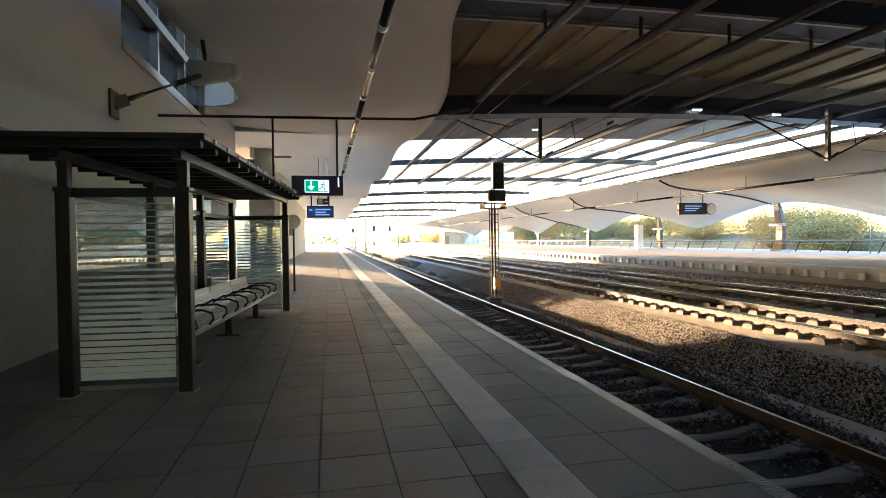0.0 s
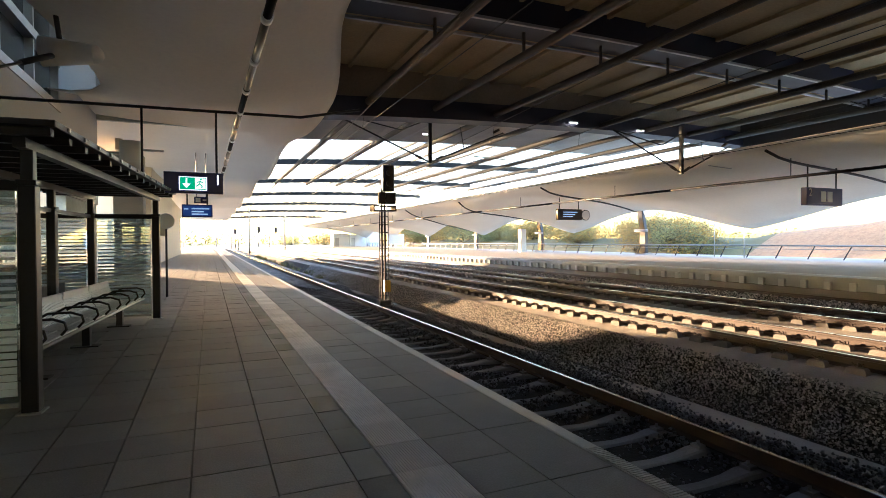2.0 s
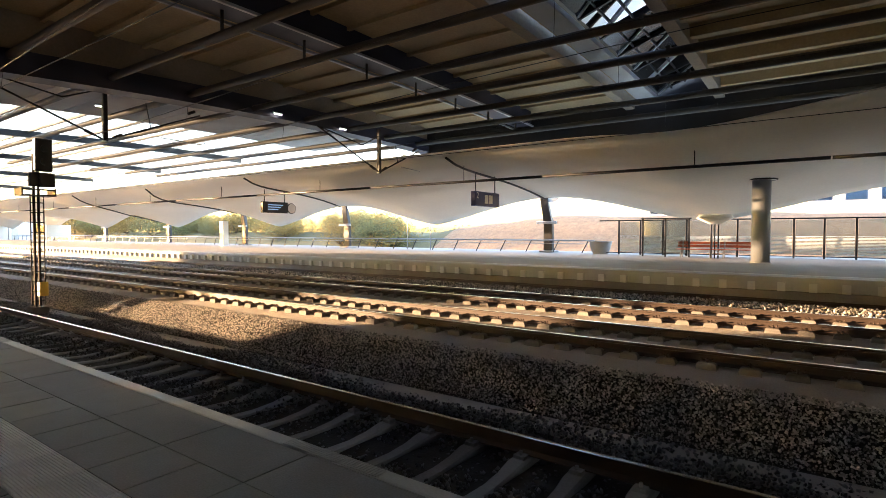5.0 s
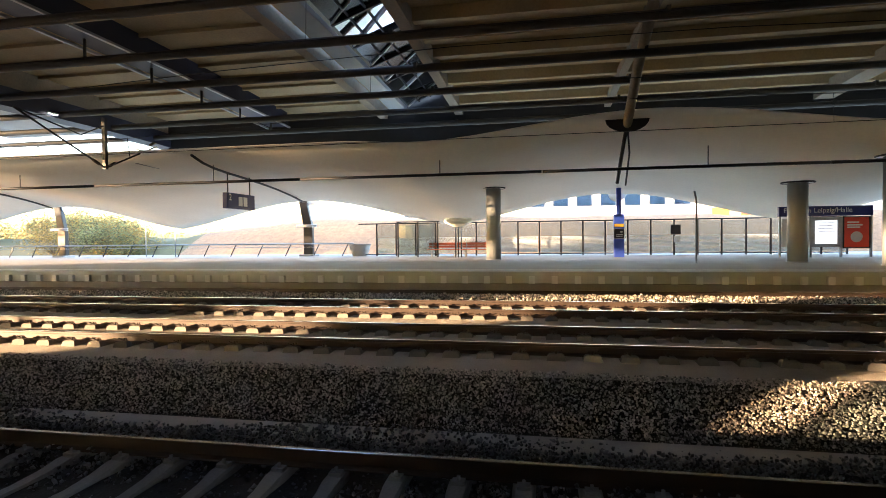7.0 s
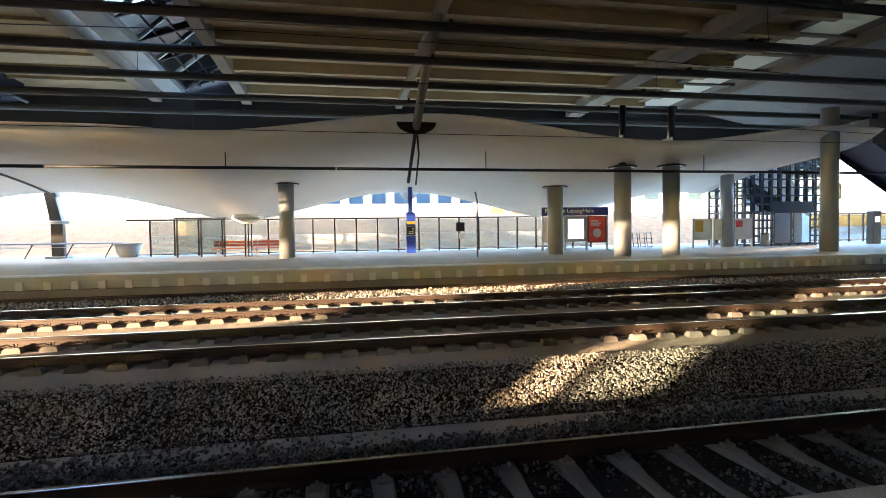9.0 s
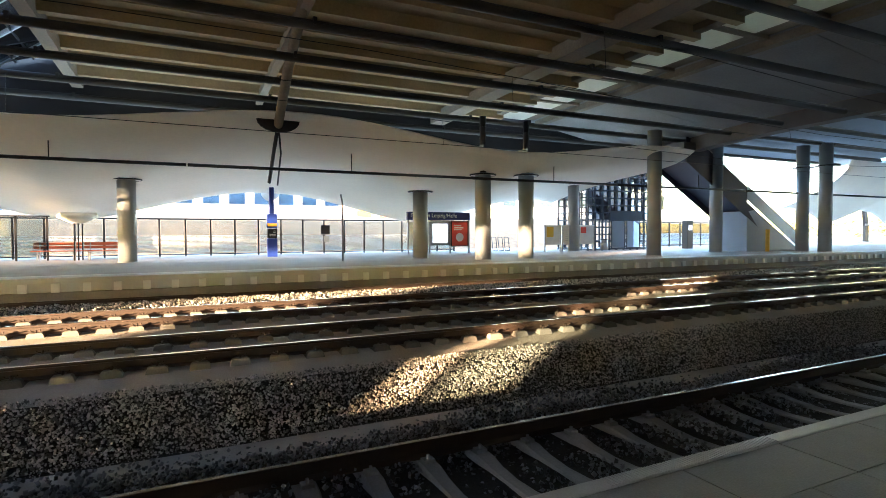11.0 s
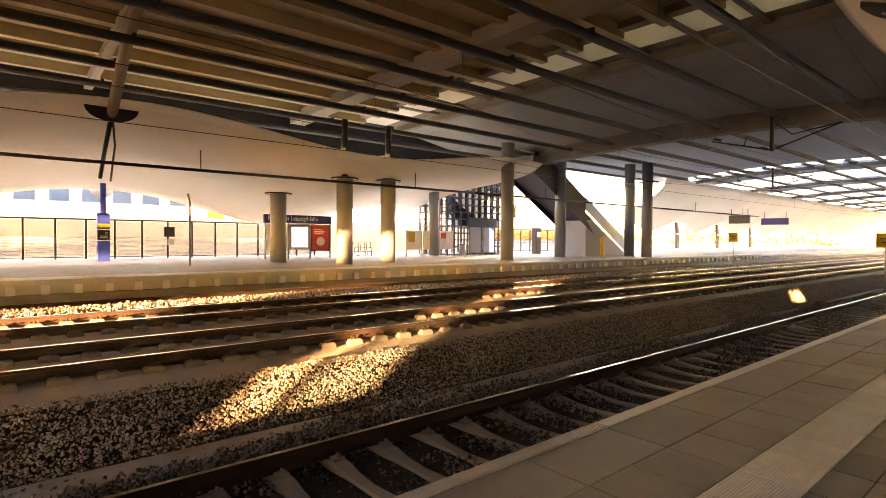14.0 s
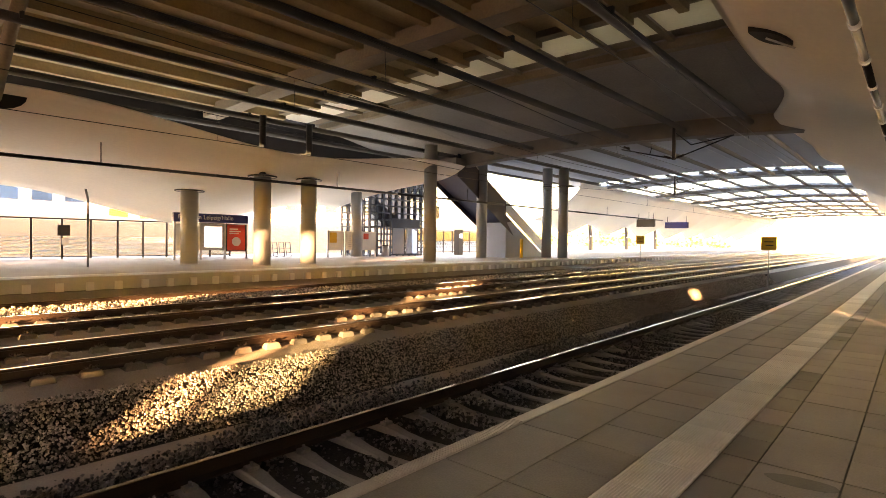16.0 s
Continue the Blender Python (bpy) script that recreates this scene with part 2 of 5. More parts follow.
def mesh_of(name, bm, material):
    bmesh.ops.recalc_face_normals(bm, faces=bm.faces)
    me = bpy.data.meshes.new(name)
    bm.to_mesh(me)
    bm.free()
    me.materials.append(M[material] if isinstance(material, str) else material)
    return me


def part(name, bm, material, parent=None, label=""):
    ob = new(name, mesh_of(name, bm, material))
    if parent is not None:
        ob.parent = parent
    return tagged(ob, label) if label else ob


def thing(name, label, category, at=(0, 0, 0), rz=0.0, group="", kind=""):
    ob = new(name)
    ob.matrix_basis = pose(*at, 0, 0, rz)
    return tagged(ob, label, category, group, kind)


def solid(name, bm, material, label, category, kind="structure", group=""):
    return tagged(part(name, bm, material), label, category, group, kind)


def raw(name, verts, faces, material, parent=None, smooth=False):
    me = bpy.data.meshes.new(name)
    me.from_pydata(verts, [], faces)
    if smooth:
        me.polygons.foreach_set("use_smooth", [True] * len(me.polygons))
    me.materials.append(M[material])
    me.update()
    ob = new(name, me)
    if parent is not None:
        ob.parent = parent
    return ob


def put(name, mesh, parent, at):
    """Another piece that shares a mesh."""
    ob = new(name, mesh)
    ob.parent = parent
    ob.location = at
    return ob


def B():
    return bmesh.new()


def text(name, words, size, parent, at, rot, material, label=""):
    cu = bpy.data.curves.new(name, "FONT")
    cu.body = words
    cu.size = size
    cu.extrude = 0.002
    cu.align_x, cu.align_y = "CENTER", "CENTER"
    tmp = bpy.data.objects.new(name, cu)
    me = tmp.to_mesh().copy()
    bpy.data.objects.remove(tmp)
    me.materials.clear()
    me.materials.append(M[material])
    ob = new(name, me)
    ob.parent = parent
    ob.matrix_basis = pose(*at, *rot)
    return tagged(ob, label) if label else ob

# ---- ground, platforms and tracks ----
EDGE, FAR_EDGE, ZF = 2.76, 18.5, 0.31
Y0, Y1 = -150.0, 190.0
WALL_X = -3.94

bm = B()
box(bm, -900, 900, -900, 900, -1.6, -1.02)
solid("ground", bm, "grass", "dry grassy ground reaching to the horizon", "ground")

bm = B()
box(bm, -9, EDGE - 0.02, Y0, Y1, -1.0, -0.06)
solid("platform_near", bm, "concrete_dark", "grey concrete platform body under the paving", "platform")
bm = B()
box(bm, FAR_EDGE + 0.30, 37, Y0, Y1, -1.0, ZF - 0.004)
far_platform = solid("platform_far", bm, "concrete", "pale concrete platform across the tracks", "platform")

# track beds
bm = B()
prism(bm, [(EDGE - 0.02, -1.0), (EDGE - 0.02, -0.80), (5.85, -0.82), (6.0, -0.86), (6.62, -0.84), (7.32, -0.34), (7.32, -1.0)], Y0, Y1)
solid("ballast_bed", bm, "ballast_bed", "ballast bed of the near track, near black for shade between stones", "ballast")
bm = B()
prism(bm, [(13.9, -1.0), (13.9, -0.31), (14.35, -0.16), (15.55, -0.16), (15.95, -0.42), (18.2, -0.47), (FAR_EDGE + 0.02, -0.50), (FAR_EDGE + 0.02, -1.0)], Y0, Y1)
solid("ballast_bed_far", bm, "ballast_bed", "ballast bed of the far track, near black for shade between stones", "ballast")
bm = B()
box(bm, 6.01, 6.44, Y0, Y1, -0.86, -0.795)
bevel(bm, 0.01)
solid("cable_channel", bm, "sand", "dusty concrete cable channel beside the near track", "cable channel")
bm = B()
# ledges tilted slightly so that they catch more sun
prism(bm, [(7.32, -1.0), (7.32, -0.345), (7.38, -0.315), (7.96, -0.245), (9.62, -0.245), (9.8, -0.275), (11.5, -0.245), (13.76, -0.255), (13.9, -0.33), (13.9, -1.0)], Y0, Y1)
solid("track_slab", bm, "bed", "weathered concrete slab carrying two middle tracks", "track bed")


def rail_mesh():
    bm = B()
    pr = [(-0.07, -0.17), (0.07, -0.17), (0.07, -0.155), (0.012, -0.13), (0.012, -0.045), (0.036, -0.035), (0.036, -0.006), (0.028, -0.001), (-0.028, -0.001), (-0.036, -0.006), (-0.036, -0.035), (-0.012, -0.045), (-0.012, -0.13), (-0.07, -0.155)]
    prism(bm, pr, Y0, Y1)
    me = mesh_of("rail", bm, "rust")
    bm = B()
    prism(bm, [(-0.028, -0.001), (0.028, -0.001), (0.022, 0.003), (-0.022, 0.003)], Y0, Y1)
    return me, mesh_of("rail_head", bm, "shine")


def sleeper_mesh():
    bm = B()
    z0, z1 = -0.36, -0.185
    # waisted concrete beam: wide and high under the rails, lower and slimmer between
    cuts = [(-1.3, 0.13, 0.085, z1 - 0.03), (-1.18, 0.135, 0.09, z1), (-0.52, 0.13, 0.085, z1), (-0.3, 0.105, 0.07, z1 - 0.03), (0.0, 0.10, 0.065, z1 - 0.045), (0.3, 0.105, 0.07, z1 - 0.03), (0.52, 0.13, 0.085, z1), (1.18, 0.135, 0.09, z1), (1.3, 0.13, 0.085, z1 - 0.03)]
    rows = [[bm.verts.new(p) for p in ((x, -w0, z0), (x, w0, z0), (x, w1 + 0.012, za - 0.02), (x, w1 - 0.008, za), (x, -w1 + 0.008, za), (x, -w1 - 0.012, za - 0.02))] for x, w0, w1, za in cuts]
    for p, q in zip(rows, rows[1:]):
        for i in range(6):
            bm.faces.new((p[i], p[(i + 1) % 6], q[(i + 1) % 6], q[i]))
    bm.faces.new(rows[0][::-1])
    bm.faces.new(rows[-1])
    for s in (-0.754, 0.754):
        for d in (-0.12, 0.12):
            box(bm, s + d - 0.05, s + d + 0.05, -0.06, 0.06, z1, z1 + 0.035)
            rod(bm, [(s + d, 0, z1), (s + d, 0, z1 + 0.075)], 0.018, 6)
    return mesh_of("sleeper", bm, "sleeper")


def block_mesh():
    """A twin-block slab-track sleeper half-sunk in the concrete, with dark rail clips."""
    bm = B()
    for s in (-0.754, 0.754):
        prism(bm, [(-0.15, -0.30), (0.15, -0.30), (0.125, -0.175), (-0.125, -0.175)], s - 0.10, s + 0.10, "x")
        # raised shoulders on both sides of the rail foot
        for d in (-1, 1):
            a, b = s + d * 0.09, s + d * 0.20
            lo = [bm.verts.new(p) for p in ((a, -0.16, -0.30), (b + d * 0.03, -0.16, -0.30), (b + d * 0.03, 0.16, -0.30), (a, 0.16, -0.30))]
            mid = [bm.verts.new(p) for p in ((a, -0.115, -0.14), (b, -0.115, -0.14), (b, 0.115, -0.14), (a, 0.115, -0.14))]
            hi = [bm.verts.new(p) for p in ((a, -0.09, -0.12), (b - d * 0.015, -0.09, -0.12), (b - d * 0.015, 0.09, -0.12), (a, 0.09, -0.12))]
            for p, q in ((lo, mid), (mid, hi)):
                for i in range(4):
                    bm.faces.new((p[i], p[(i + 1) % 4], q[(i + 1) % 4], q[i]))
            bm.faces.new(hi)
    n = len(bm.faces)
    for s in (-0.754, 0.754):
        for d in (-0.12, 0.12):
            rod(bm, [(s + d, 0, -0.12), (s + d, 0, -0.07)], 0.017, 6)
            for e in (-1, 1):
                rod(bm, [(s + d * 0.6, e * 0.02, -0.115), (s + d, e * 0.05, -0.10), (s + d * 1.35, e * 0.075, -0.065)], 0.011, 5)
    bm.faces.ensure_lookup_table()
    for f in bm.faces[n:]:
        f.material_index = 1
    me = mesh_of("sleeper", bm, "block")
    me.materials.append(M["rust"])
    return me


RAIL, HEAD = rail_mesh()
SLEEPER, BLOCK = sleeper_mesh(), block_mesh()
TRACKS = (("near", 4.37, -0.56, SLEEPER, 0.60), ("middle", 8.87, -0.04, BLOCK, 0.51), ("middle", 12.42, -0.04, BLOCK, 0.51), ("far", 16.8, -0.24, SLEEPER, 0.60))
for where, x, z, piece, step in TRACKS:
    tr = thing("railway_track", {"near": "ballasted railway track with concrete sleepers and brown rails", "middle": "slab railway track with sunken concrete blocks and worn rails", "far": "ballasted railway track below the far platform"}[where], "railway track", (x, 0, z), group="railway tracks", kind="structure")
    for s in (-0.754, 0.754):
        r = put("rail", RAIL, tr, (s, 0, 0))
        h = put("rail_head", HEAD, r, (0, 0, 0))
        tagged(h, "polished running surface")
    if where != "far":
        lo, hi = (-55, 60) if where == "near" else (-59.84, 70)
        n = int((hi - lo) / step)
        for k in range(n):
            put("sleeper", piece, tr, (0, lo + k * step, 0))
        rest = []
        vs, fs = [], []
        src_v = np.array([v.co[:] for v in piece.vertices])
        src_f = [tuple(p.vertices) for p in piece.polygons]
        for y in list(np.arange(lo - step, -110, -step)) + list(np.arange(lo + n * step, 130, step)):
            o = len(vs)
            vs += (src_v + (0, y, 0)).tolist()
            fs += [tuple(i + o for i in f) for f in src_f]
        tagged(raw("sleepers_beyond", vs, fs, "sleeper", tr), kind="stuff")

# ---- hall roof ----


def arch(x):
    return 8.45 - 0.0012 * (x - 11.6) ** 2


def hall(x):
    return 7.75 - 0.0042 * (x - 13) ** 2


def sheet(name, fn, us, ys, material, thick, smooth=True):
    """A curved sheet over (u, y) with a thickness along z."""
    vs, fs = [], []
    nu, ny = len(us), len(ys)
    for lay in (0, thick):
        for u in us:
            for y in ys:
                p = fn(u, y)
                vs.append((p[0], p[1], p[2] + lay))
    o = nu * ny
    for i in range(nu - 1):
        for j in range(ny - 1):
            a = i * ny + j
            fs.append((a, a + 1, a + ny + 1, a + ny))
            fs.append((o + a, o + a + ny, o + a + ny + 1, o + a + 1))
    for i in range(nu - 1):
        for j in (0, ny - 1):
            a = i * ny + j
            fs.append((a, a + ny, o + a + ny, o + a))
    for j in range(ny - 1):
        for i in (0, nu - 1):
            a = i * ny + j
            fs.append((a, a + 1, o + a + 1, o + a))
    return raw(name, vs, fs, material, None, smooth)


HS, HN = -27.0, 20.6
ceil = B()
xs = [2.0 + 25.0 * i / 16 for i in range(17)]
for (a, b) in ((-15.7, 4.3), (7.6, HN)):
    for x0, x1 in zip(xs, xs[1:]):
        g = 0.02
        v = [ceil.verts.new(p) for p in ((x0 + g, a, arch(x0)), (x1 - g, a, arch(x1)), (x1 - g, b, arch(x1)), (x0 + g, b, arch(x0)))]
        w = [ceil.verts.new((q.co.x, q.co.y, q.co.z + 0.3)) for q in v]
        ceil.faces.new(v)
        ceil.faces.new(w[::-1])
        for i in range(4):
            ceil.faces.new((v[i], v[(i + 1) % 4], w[(i + 1) % 4], w[i]))
# shallow ribs under the slabs, along the tracks
for x0 in xs[1:-1]:
    for (a, b) in ((-15.7, 4.3),):
        box(ceil, x0 - 0.14, x0 + 0.14, a, b, arch(x0) - 0.42, arch(x0) - 0.004)
    box(ceil, x0 - 0.06, x0 + 0.06, 7.6, HN, arch(x0) - 0.12, arch(x0) - 0.004)
bay = B()
for x0, x1 in zip(xs[::2], xs[2::2]):
    g = 0.012
    v = [bay.verts.new(p) for p in ((x0 + g, HS, hall(x0) - 0.22), (x1 - g, HS, hall(x1) - 0.22), (x1 - g, -18.7, arch(x1) - 0.02), (x0 + g, -18.7, arch(x0) - 0.02))]
    w = [bay.verts.new((q.co.x, q.co.y, q.co.z + 0.3)) for q in v]
    bay.faces.new(v)
    bay.faces.new(w[::-1])
    for i in range(4):
        bay.faces.new((v[i], v[(i + 1) % 4], w[(i + 1) % 4], w[i]))
solid("ceiling_south_bay", bay, "soffit", "smooth grey soffit panels sloping to the portal beam", "ceiling")
solid("ceiling", ceil, "ceil", "stained ribbed roof slabs of the hall, brown-grey", "ceiling")
for x0, x1, a, b, z0 in ((2.0, 27.0, HS, -18.7, 9.6), (2.0, 27.0, -15.7, 4.3, 9.6), (2.0, 27.0, 7.6, HN, 9.6), (1.8, 2.0, HS, HN, 6.6), (27.0, 27.2, HS, HN, 6.4)):
    bm = B()
    box(bm, x0, x1, a, b, z0, 9.8)
    # side walls near black: deep shade above the fabric edge put into colour
    solid("roof_deck", bm, "steel_dark" if z0 < 9 else "ceil_rib", "closed roof deck above the ribbed slabs", "roof")


def cross_beam(y, depth, width, material, label, x0=2.2, x1=26.6, f=arch, drop=0.0, name="roof_beam"):
    bm = B()
    n = 14
    for i in range(n):
        a, b = x0 + (x1 - x0) * i / n, x0 + (x1 - x0) * (i + 1) / n
        za, zb = f(a) - drop, f(b) - drop
        prism(bm, [(a, za - depth), (b, zb - depth), (b, zb), (a, za)], y - width / 2, y + width / 2)
    bmesh.ops.remove_doubles(bm, verts=bm.verts, dist=0.001)
    return solid(name, bm, material, label, "roof beam", group="roof beams")


for y, d, w, m, dr in ((13.7, 0.75, 1.0, "beam_dark", 0.0), (-3.1, 0.3, 0.3, "ceil_rib", 0.3), (-12.3, 0.5, 0.8, "ceil_rib", 0.25), (-15.5, 0.22, 0.4, "ceil_rib", 0.0), (-18.9, 0.3, 0.4, "ceil_rib", 0.0), (4.0, 0.5, 0.4, "ceil_rib", 0.1), (7.9, 0.5, 0.4, "ceil_rib", 0.1)):
    cross_beam(y, d, w, m, "deep dark-painted beam crossing the hall" if m == "beam_dark" else "stained concrete beam crossing the hall", drop=dr)
for s in (-0.62, 0.62):
    cross_beam(13.7 + s, 0.08, 0.1, "steel", "thin bright steel rail along a dark beam", drop=0.76, name="beam_rail")


def hall_north(x):
    return 7.64 - 0.0021 * (x - 19) ** 2


# wide portal beams where the lower halls begin
cross_beam(20.9, 0.75, 0.9, "beam_dark", "dark portal beam between the halls", 3.6, 27.4, hall_north, 0.08)
cross_beam(-27.4, 0.75, 0.8, "concrete_dark", "grey portal beam between the halls", 2.6, 26.4, hall, 0.25)

tubes = []
for k in range(8):
    x = 5.8 + 2.85 * k
    bm = B()
    z = 7.0
    rod(bm, [(x, -48, z), (x, 52, z)], 0.13, 12)
    for y in (-12.3, -3.1, 4.0):
        box(bm, x - 0.16, x + 0.16, y - 0.05, y + 0.05, z - 0.03, z + 0.17)
    rod(bm, [(x, 13.7, z), (x, 13.7, arch(x) - 0.4)], 0.05, 6)
    t = solid("roof_tube", bm, "tube", "long grey steel tube under the roof slabs", "steel tube", "structure", "roof tubes")

# low roofs north and south, panels then glazing
for name, y0, y1, yy, f in (("north", 20.9, 30.5, 175.0, hall_north), ("south", -49.2, -27.4, -140.0, hall)):
    bm = B()
    n = 12
    for i in range(n):
        a, b = 2.6 + 23.8 * i / n, 2.6 + 23.8 * (i + 1) / n
        prism(bm, [(a + 0.02, f(a)), (b - 0.02, f(b)), (b - 0.02, f(b) + 0.2), (a + 0.02, f(a) + 0.2)], y0, y1)
    solid(f"ceiling_{name}", bm, "panel_blue_lit" if name == "south" else "concrete", "smooth grey roof panels of the lower hall", "ceiling")
    if name == "south":
        # rows of skylights between solid bands
        rows = ((-52.0, -49.2), (-65.6, -57.0), (-79.0, -71.5), (-90.0, -83.5), (-101.0, -94.5), (-112.0, -105.0), (-123.0, -116.0), (-134.0, -127.0))
        bands = [(rows[i + 1][1], rows[i][0]) for i in range(len(rows) - 1)]
        for y0, y1 in bands + [(-140.0, -134.0)]:
            bm = B()
            for i in range(10):
                a, b = 2.6 + 23.8 * i / 10, 2.6 + 23.8 * (i + 1) / 10
                prism(bm, [(a, hall(a) + 0.01), (b, hall(b) + 0.01), (b, hall(b) + 0.2), (a, hall(a) + 0.2)], y0, y1)
            solid("roof_band", bm, "panel_blue_lit", "pale grey roof band between skylight rows", "roof")
            cross_beam(y1 - 0.2, 0.34, 0.3, "tube", "grey arched beam carrying the skylights", 2.8, 26.0, hall, -0.1)
        g = thing("roof_glazing", "rows of bright skylights with slim grey bars", "glass roof", kind="structure")
        xs2 = [2.95 + 2.85 * i for i in range(9)]
        for x in xs2:
            bm = B()
            bar(bm, (x, -140.0, hall(x) - 0.02), (x, -49.5, hall(x) - 0.02), 0.32, 0.16)
            part("glazing_bar", bm, "tube", g)
        for y0, y1 in rows:
            for a, b in zip(xs2, xs2[1:]):
                bm = B()
                prism(bm, [(a + 0.05, hall(a) + 0.10), (b - 0.05, hall(b) + 0.10), (b - 0.05, hall(b) + 0.112), (a + 0.05, hall(a) + 0.112)], y0, y1)
                part("glass_pane", bm, "glass_south", g)
        continue
    for y in (39.0, 52.0, 67.0, 86.0, 108.0, 134.0):
        cross_beam(y, 0.36, 0.35, "steel_dark", "dark arched beam carrying the roof glazing", 2.3, 26.0, f, -0.1)
    lo, hi = y1, yy
    g = thing("roof_glazing", "bright glazed roof with slim grey bars", "glass roof", kind="structure")
    for i in range(9):
        x = 3.6 + 21.6 * i / 8
        bm = B()
        bar(bm, (x, lo, f(x) + 0.05), (x, hi, f(x) + 0.05), 0.10, 0.12)
        part("glazing_bar", bm, "tube", g)
    for i in range(8):
        a, b = 3.6 + 21.6 * i / 8, 3.6 + 21.6 * (i + 1) / 8
        bm = B()
        prism(bm, [(a + 0.05, f(a) + 0.10), (b - 0.05, f(b) + 0.10), (b - 0.05, f(b) + 0.112), (a + 0.05, f(a) + 0.112)], lo, hi)
        part("glass_pane", bm, "glass_roof", g)


# ---- fabric roofs over the platforms ----
def fabric_far(u, y):
    wave = math.cos(2 * math.pi * (y + 4.0) / 18.6)
    x = 20.2 + 12.3 * u
    near = 1.0 / (1.0 + math.exp((y - 6.5) * 1.2))
    zi = 5.3 + (0.25 + 0.42 * wave) * near
    # arcs between the low tie points, with a soft crease running up from each
    cusp = 2.0 * abs(math.cos(math.pi * (y + 4.0) / 18.6)) - 1.0
    zo = 3.05 + 0.85 * (0.5 * wave + 0.5 * cusp)
    f = 0.40 * (1.0 - math.exp(-u / 0.10)) + 0.60 * max(0.0, (u - 0.08) / 0.92) ** 2.2
    return (x, y, zi + (zo - zi) * f)


def fabric_edge(y):
    """The eastern edge of the near roof fabric, flaring where it is tied to the ends of the hall."""
    n = min(1.0, max(0.0, (y - 12.5) / 6.5))
    v = 3.3 - 0.35 * math.exp(-((y - 11.0) / 3.0) ** 2) + 0.75 * n * n * (3 - 2 * n)
    if y < -17.5:
        v += 1.4 * min(1.0, (-17.5 - y) / 8.0) ** 2
    if y < -27.0:
        v -= 0.7 * min(1.0, (-27.0 - y) / 4.0)
    return v


def fabric_near(u, y):
    wave = math.cos(2 * math.pi * (y - 12.6) / 18.6)
    t = min(1.0, max(0.0, (y - 16.5) / 5.0))
    t = t * t * (3 - 2 * t)
    x = fabric_edge(y) - (6.3 + 5.0 * t) * u
    zi = 6.5 + 0.35 * wave
    zo = (5.65 + 0.7 * wave) * (1 - t) + 6.9 * t
    return (x, y, zi + (zo - zi) * (u ** 0.8) - (0.5 - 0.2 * t) * math.sin(math.pi * u))


us = [0, 0.03, 0.06, 0.1, 0.15, 0.2] + [0.2 + 0.8 * i / 12 for i in range(1, 13)]
f1 = sheet("fabric_roof", fabric_far, us, list(np.arange(-24.5, 130.1, 0.62)), "membrane", 0.03)
tagged(f1, "white stretched fabric roof with a scalloped edge", "fabric roof", "fabric roofs", "structure")
def fabric_south(u, y):
    wave = abs(math.cos(math.pi * (y + 50.0) / 11.0)) ** 0.7
    zo = 2.0 + 1.7 * wave
    zi = 7.1
    return (24.0 + 7.0 * u, y, zi + (zo - zi) * (u ** 0.55))


f2 = sheet("fabric_roof", fabric_south, us, list(np.arange(-140, -45.9, 0.62)), "membrane", 0.03)
tagged(f2, "white stretched fabric roof with a scalloped edge", "fabric roof", "fabric roofs", "structure")
f3 = sheet("fabric_roof", fabric_near, us, list(np.arange(-140, 130.1, 0.62)), "membrane", 0.03)
tagged(f3, "white stretched fabric roof with a scalloped edge", "fabric roof", "fabric roofs", "structure")

# ---- building beside the near platform ----
bm = B()
W = WALL_X
# openings added to let the sun through as patches on floor and ballast
for y0, y1, z0, z1 in ((-4.05, -2.3, 0, 3.0), (-2.3, -0.6, 0, 1.19), (-2.3, -0.6, 1.6, 3.0), (-0.6, 16.95, 0, 3.0), (16.95, 19.8, 0, 1.2), (19.8, 24.6, 0, 3.0), (-60, -4.95, 0, 3.0), (-4.95, -4.05, 1.15, 3.0), (-4.95, -4.05, 0, 0.45)):
    box(bm, W - 0.35, W, y0, y1, z0 - 0.05, z1)
solid("wall_west_lower", bm, "wall_low", "dark shuttered concrete wall behind the shelter, sun openings added", "wall")
WZ0, WZ1, WY0, WY1 = 5.45, 8.2, 11.7, 18.9
bm = B()
for y0, y1, z0, z1 in ((-60, WY0, 3.0, 11), (WY1, 24.6, 3.0, 11), (WY0, WY1, 3.0, WZ0), (WY0, WY1, WZ1, 11)):
    box(bm, W - 0.35, W + 0.06, y0, y1, z0 + 0.002, z1)
solid("wall_west_upper", bm, "wall", "pale painted upper wall with small fixing holes", "wall")
bm = B()
box(bm, -5.2, W - 0.35, 24.3, 24.6, -0.05, 11)
solid("wall_west_return", bm, "wall_warm", "cream side wall of the station building", "wall")
bm = B()
box(bm, -4.1, -3.3, 38.6, 78, -0.05, 4.9)
# upper boxes and bands are added to cut the sun on pillars and coping
box(bm, -4.1, -3.3, 39.7, 57, 4.9, 9.4)
box(bm, -4.1, -3.3, 57, 78, 4.9, 5.8)
box(bm, -9, -4.1, 50, 50.3, -0.05, 6)
box(bm, -4.1, -3.8, 30.5, 38.6, 3.4, 5.0)
box(bm, -4.1, -3.8, 38.6, 39.7, 4.9, 5.0)
box(bm, -4.1, -3.8, 30.5, 39.7, 6.1, 9.4)
solid("wall_block_north", bm, "wall_warm", "cream rendered building block with added sun-cutting bands", "wall")
bm = B()
box(bm, -6.3, -6.0, 24.6, 35.2, -0.05, 8)
box(bm, -6.3, -5.2, 24.3, 24.6, -0.05, 8)
solid("wall_west_recess", bm, "wall_warm", "cream set-back wall in the building recess", "wall")
